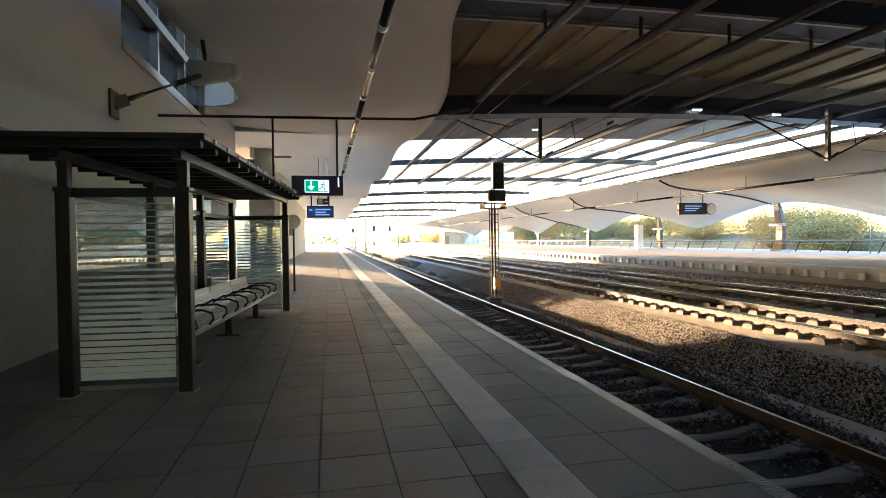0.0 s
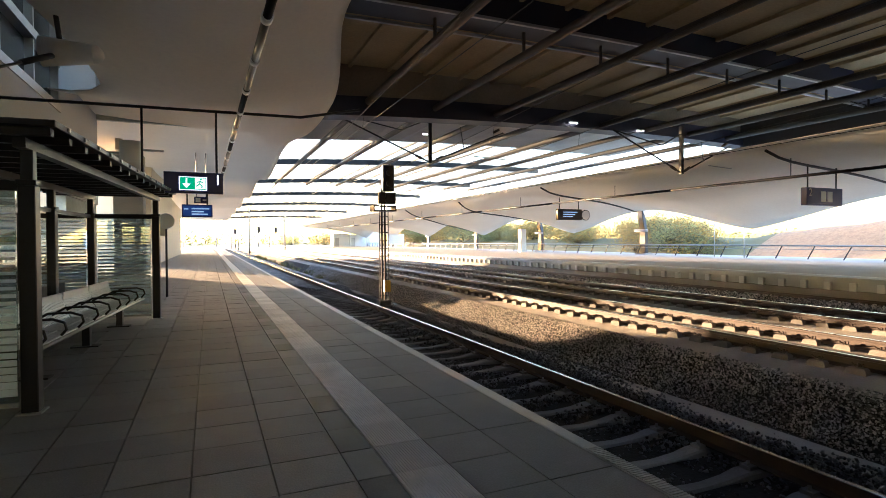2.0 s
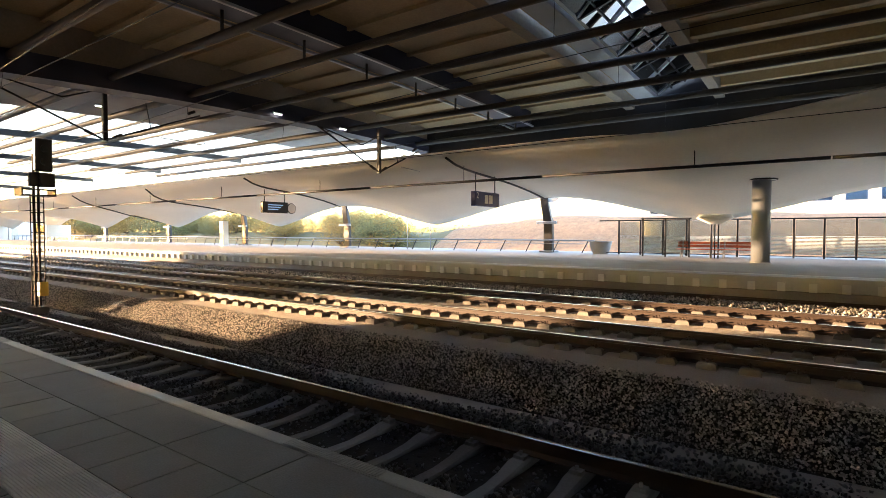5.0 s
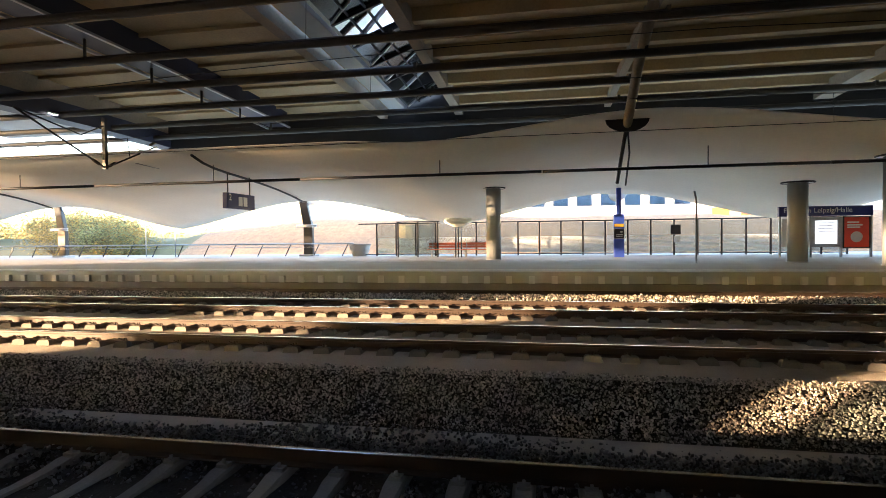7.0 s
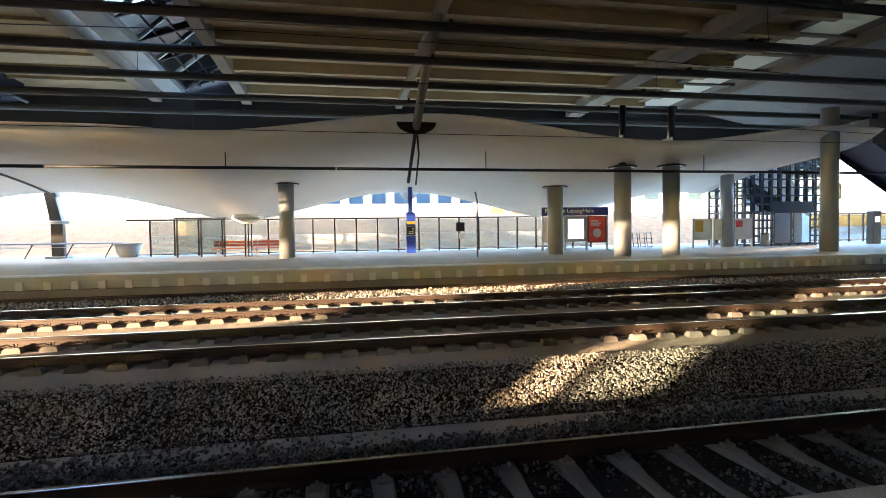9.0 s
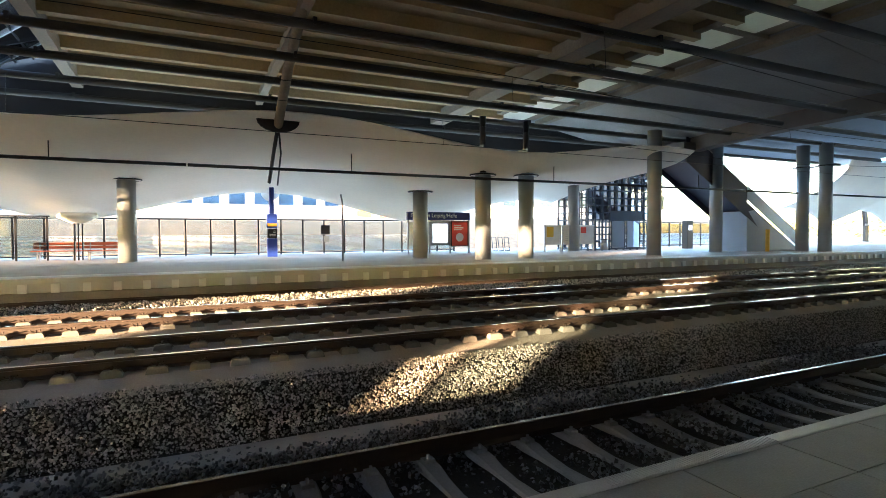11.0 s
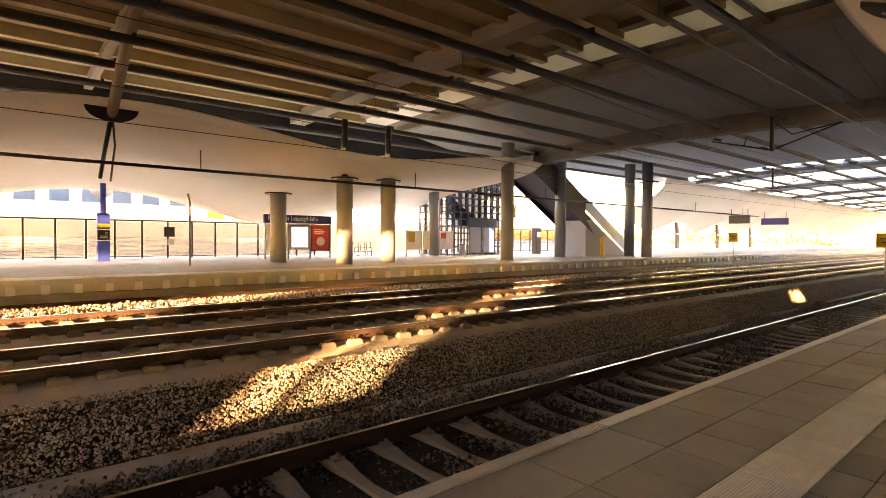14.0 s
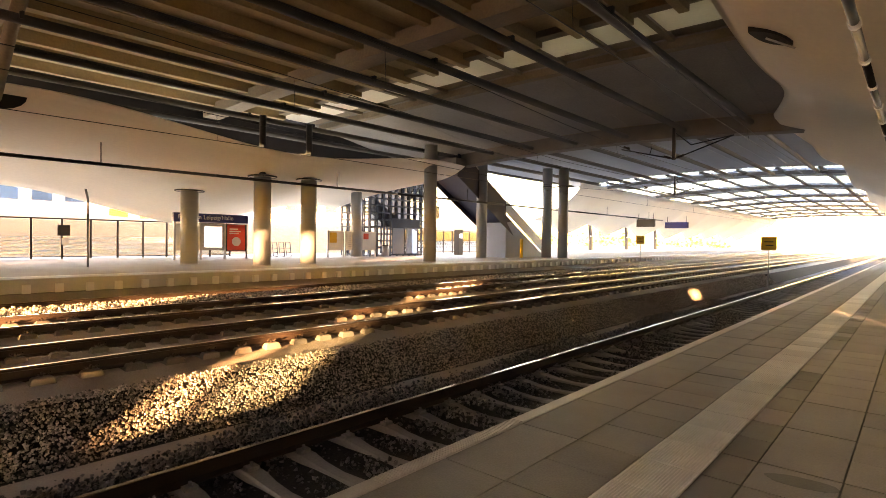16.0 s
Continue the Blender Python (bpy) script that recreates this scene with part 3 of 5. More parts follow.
win = thing("window_1", "dark office window band with blue-grey frame", "window", (W, 0, 0), kind="structure")
bm = B()
for z in (WZ0, 6.75, WZ1):
    box(bm, -0.2, 0.10, WY0, WY1, z - 0.11, z + 0.11)
for y in (WY0, 14.1, 16.5, WY1):
    box(bm, -0.2, 0.05, y - 0.05, y + 0.05, WZ0, WZ1)
part("window_frame", bm, "steel", win)
for z0, z1 in ((WZ0 + 0.11, 6.64), (6.86, WZ1 - 0.11)):
    for y0, y1 in ((WY0 + 0.05, 14.05), (14.15, 16.45), (16.55, WY1 - 0.05)):
        bm = B()
        box(bm, -0.16, -0.14, y0, y1, z0, z1)
        part("pane", bm, "glass_dark", win)

# ---- paving of the near platform ----
def slab_mesh(name, w, l, material, ribs=0):
    bm = B()
    g = 0.005
    box(bm, g, w - g, g, l - g, -0.05, 0.0)
    for i in range(ribs):
        c = (i + 0.5) * w / ribs
        prism(bm, [(c - 0.007, 0.0), (c + 0.007, 0.0), (c + 0.004, 0.005), (c - 0.004, 0.005)], g, l - g)
    return mesh_of(name, bm, material)


def pave(x, w, l, material, lo, hi, near, ribs=0, name="slab", shift=0.0, skip=None):
    me = slab_mesh(name, w, l, material, ribs)
    me2 = slab_mesh(name, w, l, material, 0)
    vs, fs = [], []
    sv = np.array([v.co[:] for v in me2.vertices])
    sf = [tuple(p.vertices) for p in me2.polygons]
    y = lo + shift
    while y < hi:
        if near[0] < y < near[1]:
            z = random.uniform(-0.0025, 0.0015)
            put(name, me if (ribs and abs(y) < 14) or not ribs else me2, floor, (x, y, z))
        else:
            o = len(vs)
            vs.extend((sv + (x, y, random.uniform(-0.002, 0.001))).tolist())
            fs.extend([tuple(i + o for i in f) for f in sf])
        y += l
    return vs, fs


# added gables shut out sky light between the high and low roofs
for name, y in (("north", 20.6), ("south", -27.35)):
    bm = B()
    box(bm, 2.0, 27.0, y, y + 0.1, 6.9, 9.6)
    solid(f"gable_{name}", bm, "ceil_rib", "dark closing panel above the portal beam", "wall")

# roof slots: glazed lattice to the north, pale panels to the south
sl = thing("roof_slot_glazing", "bluish glazed roof slot with dark lattice and pale edge", "roof slot", kind="structure")
bm = B()
for i in range(14):
    a, b = 2.2 + 24.4 * i / 14, 2.2 + 24.4 * (i + 1) / 14
    prism(bm, [(a, arch(a) - 0.25), (b, arch(b) - 0.25), (b, arch(b) - 0.05), (a, arch(a) - 0.05)], 6.7, 7.5)
part("pale_edge", bm, "face", sl, "pale edge panel")
for i in range(12):
    a, b = 2.4 + 2.03 * i, 2.4 + 2.03 * (i + 1)
    za, zb = arch(a), arch(b)
    bm = B()
    v = [bm.verts.new(p) for p in ((a + 0.05, 4.3, za + 0.9), (b - 0.05, 4.3, zb + 0.9), (b - 0.05, 6.65, zb + 0.05), (a + 0.05, 6.65, za + 0.05))]
    bm.faces.new(v)
    part("pane", bm, "glass_dark" if i % 3 != 1 else "glass_blue", sl)
    bm = B()
    bar(bm, (a, 4.3, za + 0.85), (a, 6.65, za), 0.10, 0.16)
    part("lattice_bar", bm, "steel_dark", sl)
    bm = B()
    bar(bm, (a, 4.3, za + 0.85), (b, 6.65, zb), 0.05, 0.08)
    part("lattice_bar", bm, "steel", sl)
for f in (0.25, 0.5, 0.75):
    bm = B()
    for i in range(12):
        a, b = 2.4 + 2.03 * i, 2.4 + 2.03 * (i + 1)
        bar(bm, (a, 4.3 + 2.35 * f, arch(a) + 0.85 * (1 - f)), (b, 4.3 + 2.35 * f, arch(b) + 0.85 * (1 - f)), 0.05, 0.08)
    part("lattice_rail", bm, "steel_dark", sl)
s2 = thing("roof_slot_panels", "row of pale translucent panels in a roof slot", "roof slot", kind="structure")
for i in range(12):
    a, b = 2.4 + 2.03 * i, 2.4 + 2.03 * (i + 1)
    bm = B()
    prism(bm, [(a + 0.12, arch(a) + 0.0), (b - 0.12, arch(b) + 0.0), (b - 0.12, arch(b) + 0.03), (a + 0.12, arch(a) + 0.03)], -17.9, -16.1)
    part("pane", bm, "panel_light", s2)
    bm = B()
    box(bm, a - 0.11, a + 0.11, -18.7, -15.7, arch(a) - 0.08, arch(a) + 0.2)
    part("panel_bar", bm, "ceil_rib", s2)
for y0, y1 in ((-18.7, -17.9), (-16.1, -15.7)):
    bm = B()
    for i in range(12):
        a, b = 2.4 + 2.03 * i, 2.4 + 2.03 * (i + 1)
        prism(bm, [(a, arch(a) + 0.06), (b, arch(b) + 0.06), (b, arch(b) + 0.3), (a, arch(a) + 0.3)], y0, y1)
    part("side_strip", bm, "ceil_rib", s2)

# unseen roof and west wall, added to shut sky light out above the fabric
bm = B()
box(bm, -9, 1.8, -60, 24.6, 10.6, 10.8)
box(bm, -9, -8.8, -60, -8, -0.05, 10.6)
solid("sky_block_roof", bm, "concrete_dark", "unseen flat roof added to keep sky light off the wall", "roof")
# added strip stops sky light leaking onto the upper wall
bm = B()
box(bm, 1.81, 2.0, 13.0, 24.6, 9.81, 10.59)
solid("sky_block_upstand", bm, "concrete_dark", "unseen strip added to stop sky light leaking at the roof edge", "wall")
# added wall keeps northern sky light off the wall and window
bm = B()
box(bm, WALL_X + 0.07, 1.8, 24.4, 24.6, 6.3, 10.6)
solid("sky_block_gable", bm, "wall_low", "unseen wall added to keep north sky light out above the fabric", "wall")

# ---- waiting shelter on the near platform ----
sh = thing("waiting_shelter", "dark steel waiting shelter with striped glass sides and ribbed roof", "shelter", (-1.44, 6.14, 0), -4.7)
L, Dp = 6.32, -1.14


def post(x, y, tall=2.47):
    bm = B()
    box(bm, x - 0.05, x + 0.05, y - 0.05, y + 0.05, 0, tall)
    box(bm, x - 0.068, x + 0.068, y - 0.065, y + 0.065, 0.0, 2.08)
    bevel(bm, 0.008)
    p = part("post", bm, "steel_dark", sh)
    bm = B()
    box(bm, x - 0.08, x + 0.08, y - 0.075, y + 0.075, 2.08, 2.13)
    bevel(bm, 0.006)
    part("collar", bm, "steel_dark", p)
    bm = B()
    box(bm, x - 0.10, x + 0.10, y - 0.10, y + 0.10, 0.0, 0.015)
    part("base_plate", bm, "steel", p)


for x, y in ((0, 0), (Dp, 0), (0, L), (Dp, L), (Dp, L / 3), (Dp, 2 * L / 3)):
    post(x, y)
bm = B()
box(bm, Dp - 0.75, 0.34, -0.42, L + 0.30, 2.555, 2.615)
bevel(bm, 0.006)
roof = part("roof_panel", bm, "steel_dark", sh)
for k in range(15):
    y = -0.30 + k * 0.49
    bm = B()
    prism(bm, [(y - 0.05, 2.554), (y + 0.05, 2.554), (y + 0.035, 2.49), (y - 0.035, 2.49)], Dp - 0.7, 0.28, "x")
    part("roof_rib", bm, "steel_dark", sh)
bm = B()
rod(bm, [(0.338, 0, 2.585), (0.36, 0, 2.585)], 0.022, 8)
RIVET = mesh_of("rivet", bm, "steel")
for k in range(14):
    put("rivet", RIVET, roof, (0, -0.1 + k * 0.49, 0))
for x in (0, Dp):
    bm = B()
    box(bm, x - 0.05, x + 0.05, -0.2, L + 0.15, 2.40, 2.488)
    part("roof_beam", bm, "steel_dark", sh)
for y in (0, L):
    bm = B()
    box(bm, Dp, 0, y - 0.04, y + 0.04, 2.03, 2.12)
    part("top_rail", bm, "steel_dark", sh)


def stripes(y):
    """White frosted bars on an end pane, thicker towards the ground."""
    bm = B()
    n = 27
    for k in range(n):
        f = k / (n - 1)
        z = 0.16 + f * 1.80
        h = 0.056 * (1 - f) ** 1.2 + 0.010
        box(bm, Dp + 0.11, -0.11, y - 0.010, y - 0.0065, z, z + h)
    return bm


for y in (0, L):
    bm = B()
    box(bm, Dp + 0.10, -0.10, y - 0.006, y + 0.006, 0.10, 2.03)
    g = part("end_pane", bm, "glass_shelter", sh, "clear glass pane with white bars")
    st = part("stripes", stripes(y), "frost", g, "white frosted bars")
    st.visible_shadow = False
    bm = B()
    box(bm, Dp + 0.10, -0.10, y - 0.02, y + 0.02, 0.06, 0.10)
    part("sill", bm, "steel", sh)
for k in range(3):
    bm = B()
    box(bm, Dp - 0.006, Dp + 0.006, k * L / 3 + 0.10, (k + 1) * L / 3 - 0.10, 0.10, 2.03)
    part("back_pane", bm, "glass_shelter", sh, "clear reflective glass pane")
    for z in (0.08, 2.07):
        bm = B()
        box(bm, Dp - 0.03, Dp + 0.03, k * L / 3 + 0.10, (k + 1) * L / 3 - 0.10, z - 0.03, z + 0.03)
        part("pane_rail", bm, "steel_dark", sh)

# steel bench inside the shelter
be = thing("bench", "bright perforated steel bench with black tubular armrests", "bench", (-1.24, 6.14, 0), -4.7)
for k in range(4):
    y0 = 0.86 + k * 1.28
    bm = B()
    n = 30
    for i in range(n):
        y = y0 + 1.2 * i / (n - 1)
        prof = [(-0.42, 0.465), (-0.50, 0.445), (-0.78, 0.44), (-0.86, 0.455), (-0.90, 0.52), (-0.985, 0.80)]
        for (xa, za), (xb, zb) in zip(prof, prof[1:]):
            bar(bm, (xa, y, za), (xb, y, zb), 0.022, 0.006)
    for xa, za in ((-0.42, 0.465), (-0.64, 0.442), (-0.88, 0.49), (-0.93, 0.62), (-0.985, 0.80)):
        rod(bm, [(xa, y0, za), (xa, y0 + 1.2, za)], 0.012, 6)
    part("seat", bm, "bench", be, "perforated steel seat and back")
    bm = B()
    box(bm, -1.0, -0.96, y0, y0 + 1.2, 0.62, 0.82)
    bevel(bm, 0.008)
    part("back_plate", bm, "bench", be)
for y in (0.83, 1.48, 2.12, 2.78, 3.40, 4.05, 4.70, 5.35, 5.98):
    bm = B()
    pts = [(-0.92, y, 0.56), (-0.75, y, 0.66), (-0.5, y, 0.665), (-0.38, y, 0.62), (-0.36, y, 0.54), (-0.42, y, 0.47)]
    rod(bm, pts, 0.016, 8)
    part("armrest", bm, "black", be)
bm = B()
rod(bm, [(-0.40, 0.81, 0.44), (-0.40, 6.05, 0.44)], 0.022, 8)
part("front_tube", bm, "steel", be)
bm = B()
box(bm, -0.74, -0.60, 0.81, 6.05, 0.33, 0.43)
part("carrier", bm, "steel_dark", be)
for y in (1.4, 3.4, 5.4):
    bm = B()
    box(bm, -0.72, -0.62, y - 0.05, y + 0.05, 0.0, 0.34)
    box(bm, -0.86, -0.5, y - 0.09, y + 0.09, 0.0, 0.02)
    part("leg", bm, "steel_dark", be)

# ---- pipe with lamps along the platform, hangers and signs ----
pipe = thing("cable_pipe", "dark segmented service pipe hung along the platform", "pipe", kind="structure")
pts = [(0.74, -40 + 5.0 * k, 4.22) for k in range(9)] + [(0.74 - 0.009 * k * 5, 5.0 * (k + 1), 4.22) for k in range(6)]
for a, b in zip(pts, pts[1:]):
    bm = B()
    rod(bm, [a, b], 0.055, 10)
    seg = part("pipe_length", bm, "steel_dark", pipe)
    a, b = Vector(a), Vector(b)
    for f in (0.02, 0.35, 0.68):
        bm = B()
        c, d = a.lerp(b, f), a.lerp(b, f + 0.03)
        rod(bm, [c, d], 0.072, 10)
        part("coupler", bm, "bench", seg)
    bm = B()
    c, d = a.lerp(b, 0.1), a.lerp(b, 0.9)
    rod(bm, [c + Vector((0.05, 0, 0.05)), d + Vector((0.05, 0, 0.05))], 0.02, 6)
    part("conduit", bm, "steel", seg)
cross = thing("hanger_frame", "dark cross pipe with vertical drop pipes for signs", "hanger", kind="structure")
bm = B()
rod(bm, [(-3.3, 11.9, 4.12), (1.9, 11.9, 4.22), (3.2, 11.9, 4.5)], 0.03, 8)
part("cross_pipe", bm, "steel_dark", cross)
for x, z in ((-1.1, 2.7), (0.22, 2.96)):
    bm = B()
    rod(bm, [(x, 11.9, 4.17), (x, 11.9, z)], 0.022, 8)
    part("drop_pipe", bm, "steel_dark", cross)

sg = thing("platform_sign", "navy hanging sign with lit green exit symbol and white numeral", "sign", (-0.2, 12.0, 2.74))
bm = B()
box(bm, -0.54, 0.54, -0.07, 0.07, -0.21, 0.21)
bevel(bm, 0.008)
part("sign_case", bm, "navy", sg)
bm = B()
box(bm, -0.27, 0.24, -0.078, -0.0705, -0.15, 0.12)
part("symbol_border", bm, "lit_white", sg)
bm = B()
box(bm, -0.255, 0.225, -0.084, -0.0785, -0.135, 0.105)
ex = part("exit_symbol", bm, "lit_green", sg, "lit green exit symbol")
bm = B()
box(bm, -0.15, -0.12, -0.088, -0.0845, -0.03, 0.085)
prism(bm, [(-0.21, -0.02), (-0.06, -0.02), (-0.135, -0.11)], -0.088, -0.0845)
box(bm, 0.02, 0.21, -0.088, -0.0845, -0.12, 0.09)
part("arrow", bm, "lit_white", ex)
bm = B()
for p, q in (((0.12, 0.045), (0.10, -0.02)), ((0.10, -0.02), (0.15, -0.06)), ((0.15, -0.06), (0.14, -0.11)), ((0.10, -0.02), (0.05, -0.07)), ((0.05, -0.07), (0.03, -0.06)), ((0.12, 0.03), (0.17, 0.0)), ((0.12, 0.03), (0.06, 0.01))):
    bar(bm, (p[0], -0.09, p[1]), (q[0], -0.09, q[1]), 0.004, 0.022)
box(bm, 0.11, 0.145, -0.092, -0.0885, 0.055, 0.085)
part("pictogram", bm, "lit_green", ex)
# numeral given a faint glow so that it reads in the shade
text("numeral", "1", 0.30, sg, (0.44, -0.0715, 0.06), (90, 0, 0), "lit_white", "white numeral")

ds = thing("departure_display", "small blue lit departure display hung below the roof", "display", (-0.22, 16.2, 2.40))
bm = B()
box(bm, -0.38, 0.38, -0.10, 0.10, -0.17, 0.17)
bevel(bm, 0.01)
part("display_case", bm, "navy", ds)
bm = B()
box(bm, -0.35, 0.35, -0.106, -0.1005, -0.14, 0.14)
scr = part("screen", bm, "lit_blue", ds)
bm = B()
for x0, x1, z in ((-0.32, -0.22, 0.05), (-0.14, 0.30, 0.06), (-0.14, 0.16, -0.02), (-0.14, 0.26, -0.09)):
    box(bm, x0, x1, -0.11, -0.1065, z - 0.018, z + 0.018)
part("text_bars", bm, "lit_text", scr)
for x in (-0.25, 0.25):
    bm = B()
    rod(bm, [(x, 0, 0.17), (x, 0, 0.5)], 0.02, 8)
    part("hanger", bm, "steel_dark", ds)
bm = B()
rod(bm, [(-0.3, 0, 0.5), (0.45, 0, 0.5), (0.5, 0, 0.56), (0.5, 0, 1.8)], 0.025, 8)
part("hanger_arm", bm, "steel_dark", ds)

for y, x, z, w, h in ((27.5, -0.25, 3.5, 0.6, 0.3),):
    s = thing("hanging_sign", "small navy sign with white pictogram hung from pipes", "sign", (x, y, z), group="small hanging signs")
    bm = B()
    box(bm, -w / 2, w / 2, -0.05, 0.05, -h / 2, h / 2)
    part("sign_case", bm, "navy", s)
    bm = B()
    box(bm, -w / 2 + 0.06, -w / 2 + 0.06 + h * 0.7, -0.056, -0.0505, -h * 0.35, h * 0.35)
    part("pictogram", bm, "white", s)
    bm = B()
    box(bm, 0.06, w / 2 - 0.08, -0.056, -0.0505, -h * 0.12, h * 0.12)
    part("text_bar", bm, "white", s)
    for q in (-w * 0.35, w * 0.35):
        bm = B()
        rod(bm, [(q, 0, h / 2), (q, 0, 2.2)], 0.018, 6)
        part("hanger", bm, "steel_dark", s)

rp = thing("round_notice_post", "thin post with pale round notice beside the shelter", "sign post", (-1.05, 17.2, 0))
bm = B()
rod(bm, [(0, 0, 0), (0, 0, 2.35)], 0.03, 8)
part("pole", bm, "steel_dark", rp)
bm = B()
rod(bm, [(0, -0.06, 2.15), (0, -0.03, 2.15)], 0.22, 20)
part("notice", bm, "white", rp, "pale round notice")
bm = B()
box(bm, -0.3, -0.02, -0.05, -0.035, 1.72, 2.0)
part("lower_notice", bm, "paper", rp)

lp = thing("loudspeaker", "white wall loudspeaker above the shelter end", "loudspeaker", (-1.75, 16.0, 3.75))
bm = B()
rod(bm, [(0, 0, -0.35), (0, 0, 0.4)], 0.26, 16)
part("speaker_body", bm, "white", lp)
bm = B()
rod(bm, [(0.2, 0, 0.2), (0.75, 0, 0.2)], 0.03, 8)
part("bracket", bm, "steel", lp)
bm = B()
rod(bm, [(-2.1, 0, 0.1), (-0.2, 0, 0.1)], 0.03, 8)
part("bracket", bm, "steel", lp)

# tall slim column and kiosk seen beyond the shelter
co = thing("support_column", "broad pale concrete column beyond the shelter", "column", (-2.45, 21.6, 0))
bm = B()
box(bm, -0.45, 0.45, -0.4, 0.4, 0, 4.6)
bevel(bm, 0.02)
part("shaft", bm, "concrete", co)

# turnbuckle strut that ties the fabric to the wall
st = thing("tie_strut", "black steel tie strut from wall plate to fabric cone", "strut", kind="structure")
P0, P1 = Vector((W + 0.06, 11.2, 4.15)), Vector((-2.65, 13.3, 5.42))
bm = B()
box(bm, W + 0.06, W + 0.10, 11.0, 11.4, 3.9, 4.4)
bar(bm, P0 + Vector((0.0, 0, 0)), P0.lerp(P1, 0.12), 0.10, 0.22)
part("wall_plate", bm, "black", st)
bm = B()
rod(bm, [P0.lerp(P1, 0.1), P0.lerp(P1, 0.28)], 0.05, 8)
rod(bm, [P0.lerp(P1, 0.28), P0.lerp(P1, 0.62)], 0.028, 8)
rod(bm, [P0.lerp(P1, 0.62), P1], 0.06, 8)
part("tie_rod", bm, "black", st)
bm = B()
rod(bm, [P1 - Vector((0.35, 0, 0.0)), P1 + Vector((0.55, 0, 0.05))], 0.30, 20, 0.20)
ball(bm, P1 + Vector((0.55, 0, 0.05)), 0.20, 14)
part("cone", bm, "membrane", st, "white fabric cone")
bm = B()
rod(bm, [P1 + Vector((0, 0, 0)), (-3.0, 13.9, 7.5)], 0.05, 8)
part("stay", bm, "black", st)

# ---- far platform: edge, face and furniture ----
bm = B()
prism(bm, [(FAR_EDGE, 0.16), (FAR_EDGE, ZF), (FAR_EDGE + 0.9, ZF + 0.002), (FAR_EDGE + 0.9, 0.16)], Y0, Y1)
fe = solid("platform_edge_far", bm, "face", "pale concrete coping of the far platform", "kerb")
bm = B()
box(bm, FAR_EDGE + 0.9, FAR_EDGE + 1.0, Y0, Y1, 0.2, ZF + 0.004)
part("white_line", bm, "white", fe)
bm = B()
prism(bm, [(-0.10, -0.13), (0.10, -0.13), (0.075, 0.06), (-0.075, 0.06)], -0.105, 0.148, "z")
RIB = mesh_of("face_rib", bm, "rib")
bm = B()
box(bm, 0.17, 0.30, 0.075, 0.689, -0.105, 0.155)
PANEL = mesh_of("face_panel", bm, "face")
y = -60.0
n = 0
while y < 75:
    r = put("face_rib", RIB, fe, (FAR_EDGE + 0.16, y, 0))
    r.rotation_euler = (0, 0, radians(-90))
    put("face_panel", PANEL, fe, (FAR_EDGE, y, 0))
    y += 0.764
bm = B()
box(bm, FAR_EDGE + 0.03, FAR_EDGE + 0.35, Y0, Y1, -0.52, -0.11)
part("footing", bm, "concrete_dark", fe)
bm = B()
y = 75.0
while y < 180:
    box(bm, FAR_EDGE, FAR_EDGE + 0.16, y - 0.09, y + 0.09, -0.105, 0.155)
    y += 0.764
y = -60.8
while y > -140:
    box(bm, FAR_EDGE, FAR_EDGE + 0.16, y - 0.09, y + 0.09, -0.105, 0.155)
    y -= 0.764
tagged(part("face_ribs_beyond", bm, "rib", fe), kind="stuff")


def pillar(x, y, top, ring, r=0.37):
    p = thing("round_pillar", "smooth round grey concrete pillar with a ring collar", "pillar", (x, y, ZF), group="round pillars")
    bm = B()
    rod(bm, [(0, 0, 0), (0, 0, top - ZF)], r, 28)
    part("shaft", bm, "pillar", p)
    if ring:
        bm = B()
        seg = 32
        pts = [(math.cos(a) * (r + 0.22), math.sin(a) * (r + 0.22), ring - ZF) for a in (2 * math.pi * k / seg for k in range(seg + 1))]
        rod(bm, pts, 0.035, 8)
        part("ring_collar", bm, "steel_dark", p)
        bm = B()
        rod(bm, [(0, 0, ring - ZF - 0.02), (0, 0, ring - ZF + 0.02)], r + 0.19, 28)
        part("fabric_gap", bm, "white", p, "pale sealing disc")
    if ring and 4.0 < top < 5.0:
        bm = B()
        rod(bm, [(0, 0, top - ZF), (0, 0, 6.9 - ZF)], 0.15, 12)
        box(bm, -0.42, 0.42, -0.2, 0.2, 5.35 - ZF, 5.55 - ZF)
        part("roof_strut", bm, "steel_dark", p, "dark strut up to the roof")
    bm = B()
    rod(bm, [(0, 0, 0), (0, 0, 0.04)], r + 0.03, 28)
    part("foot_ring", bm, "steel", p)
    return p


for x, y, top, ring in ((27.2, 2.4, 3.95, 3.93), (24.4, -10.35, 3.62, 3.58), (21.7, -12.35, 4.3, 4.22), (21.8, -14.8, 4.4, 4.30), (20.9, -22.3, 6.9, 0), (22.6, -29.3, 7.0, 0), (21.1, -35.4, 7.0, 5.6), (19.85, -35.6, 7.0, 5.6), (28.6, -23.2, 5.0, 0)):
    pillar(x, y, top, ring)

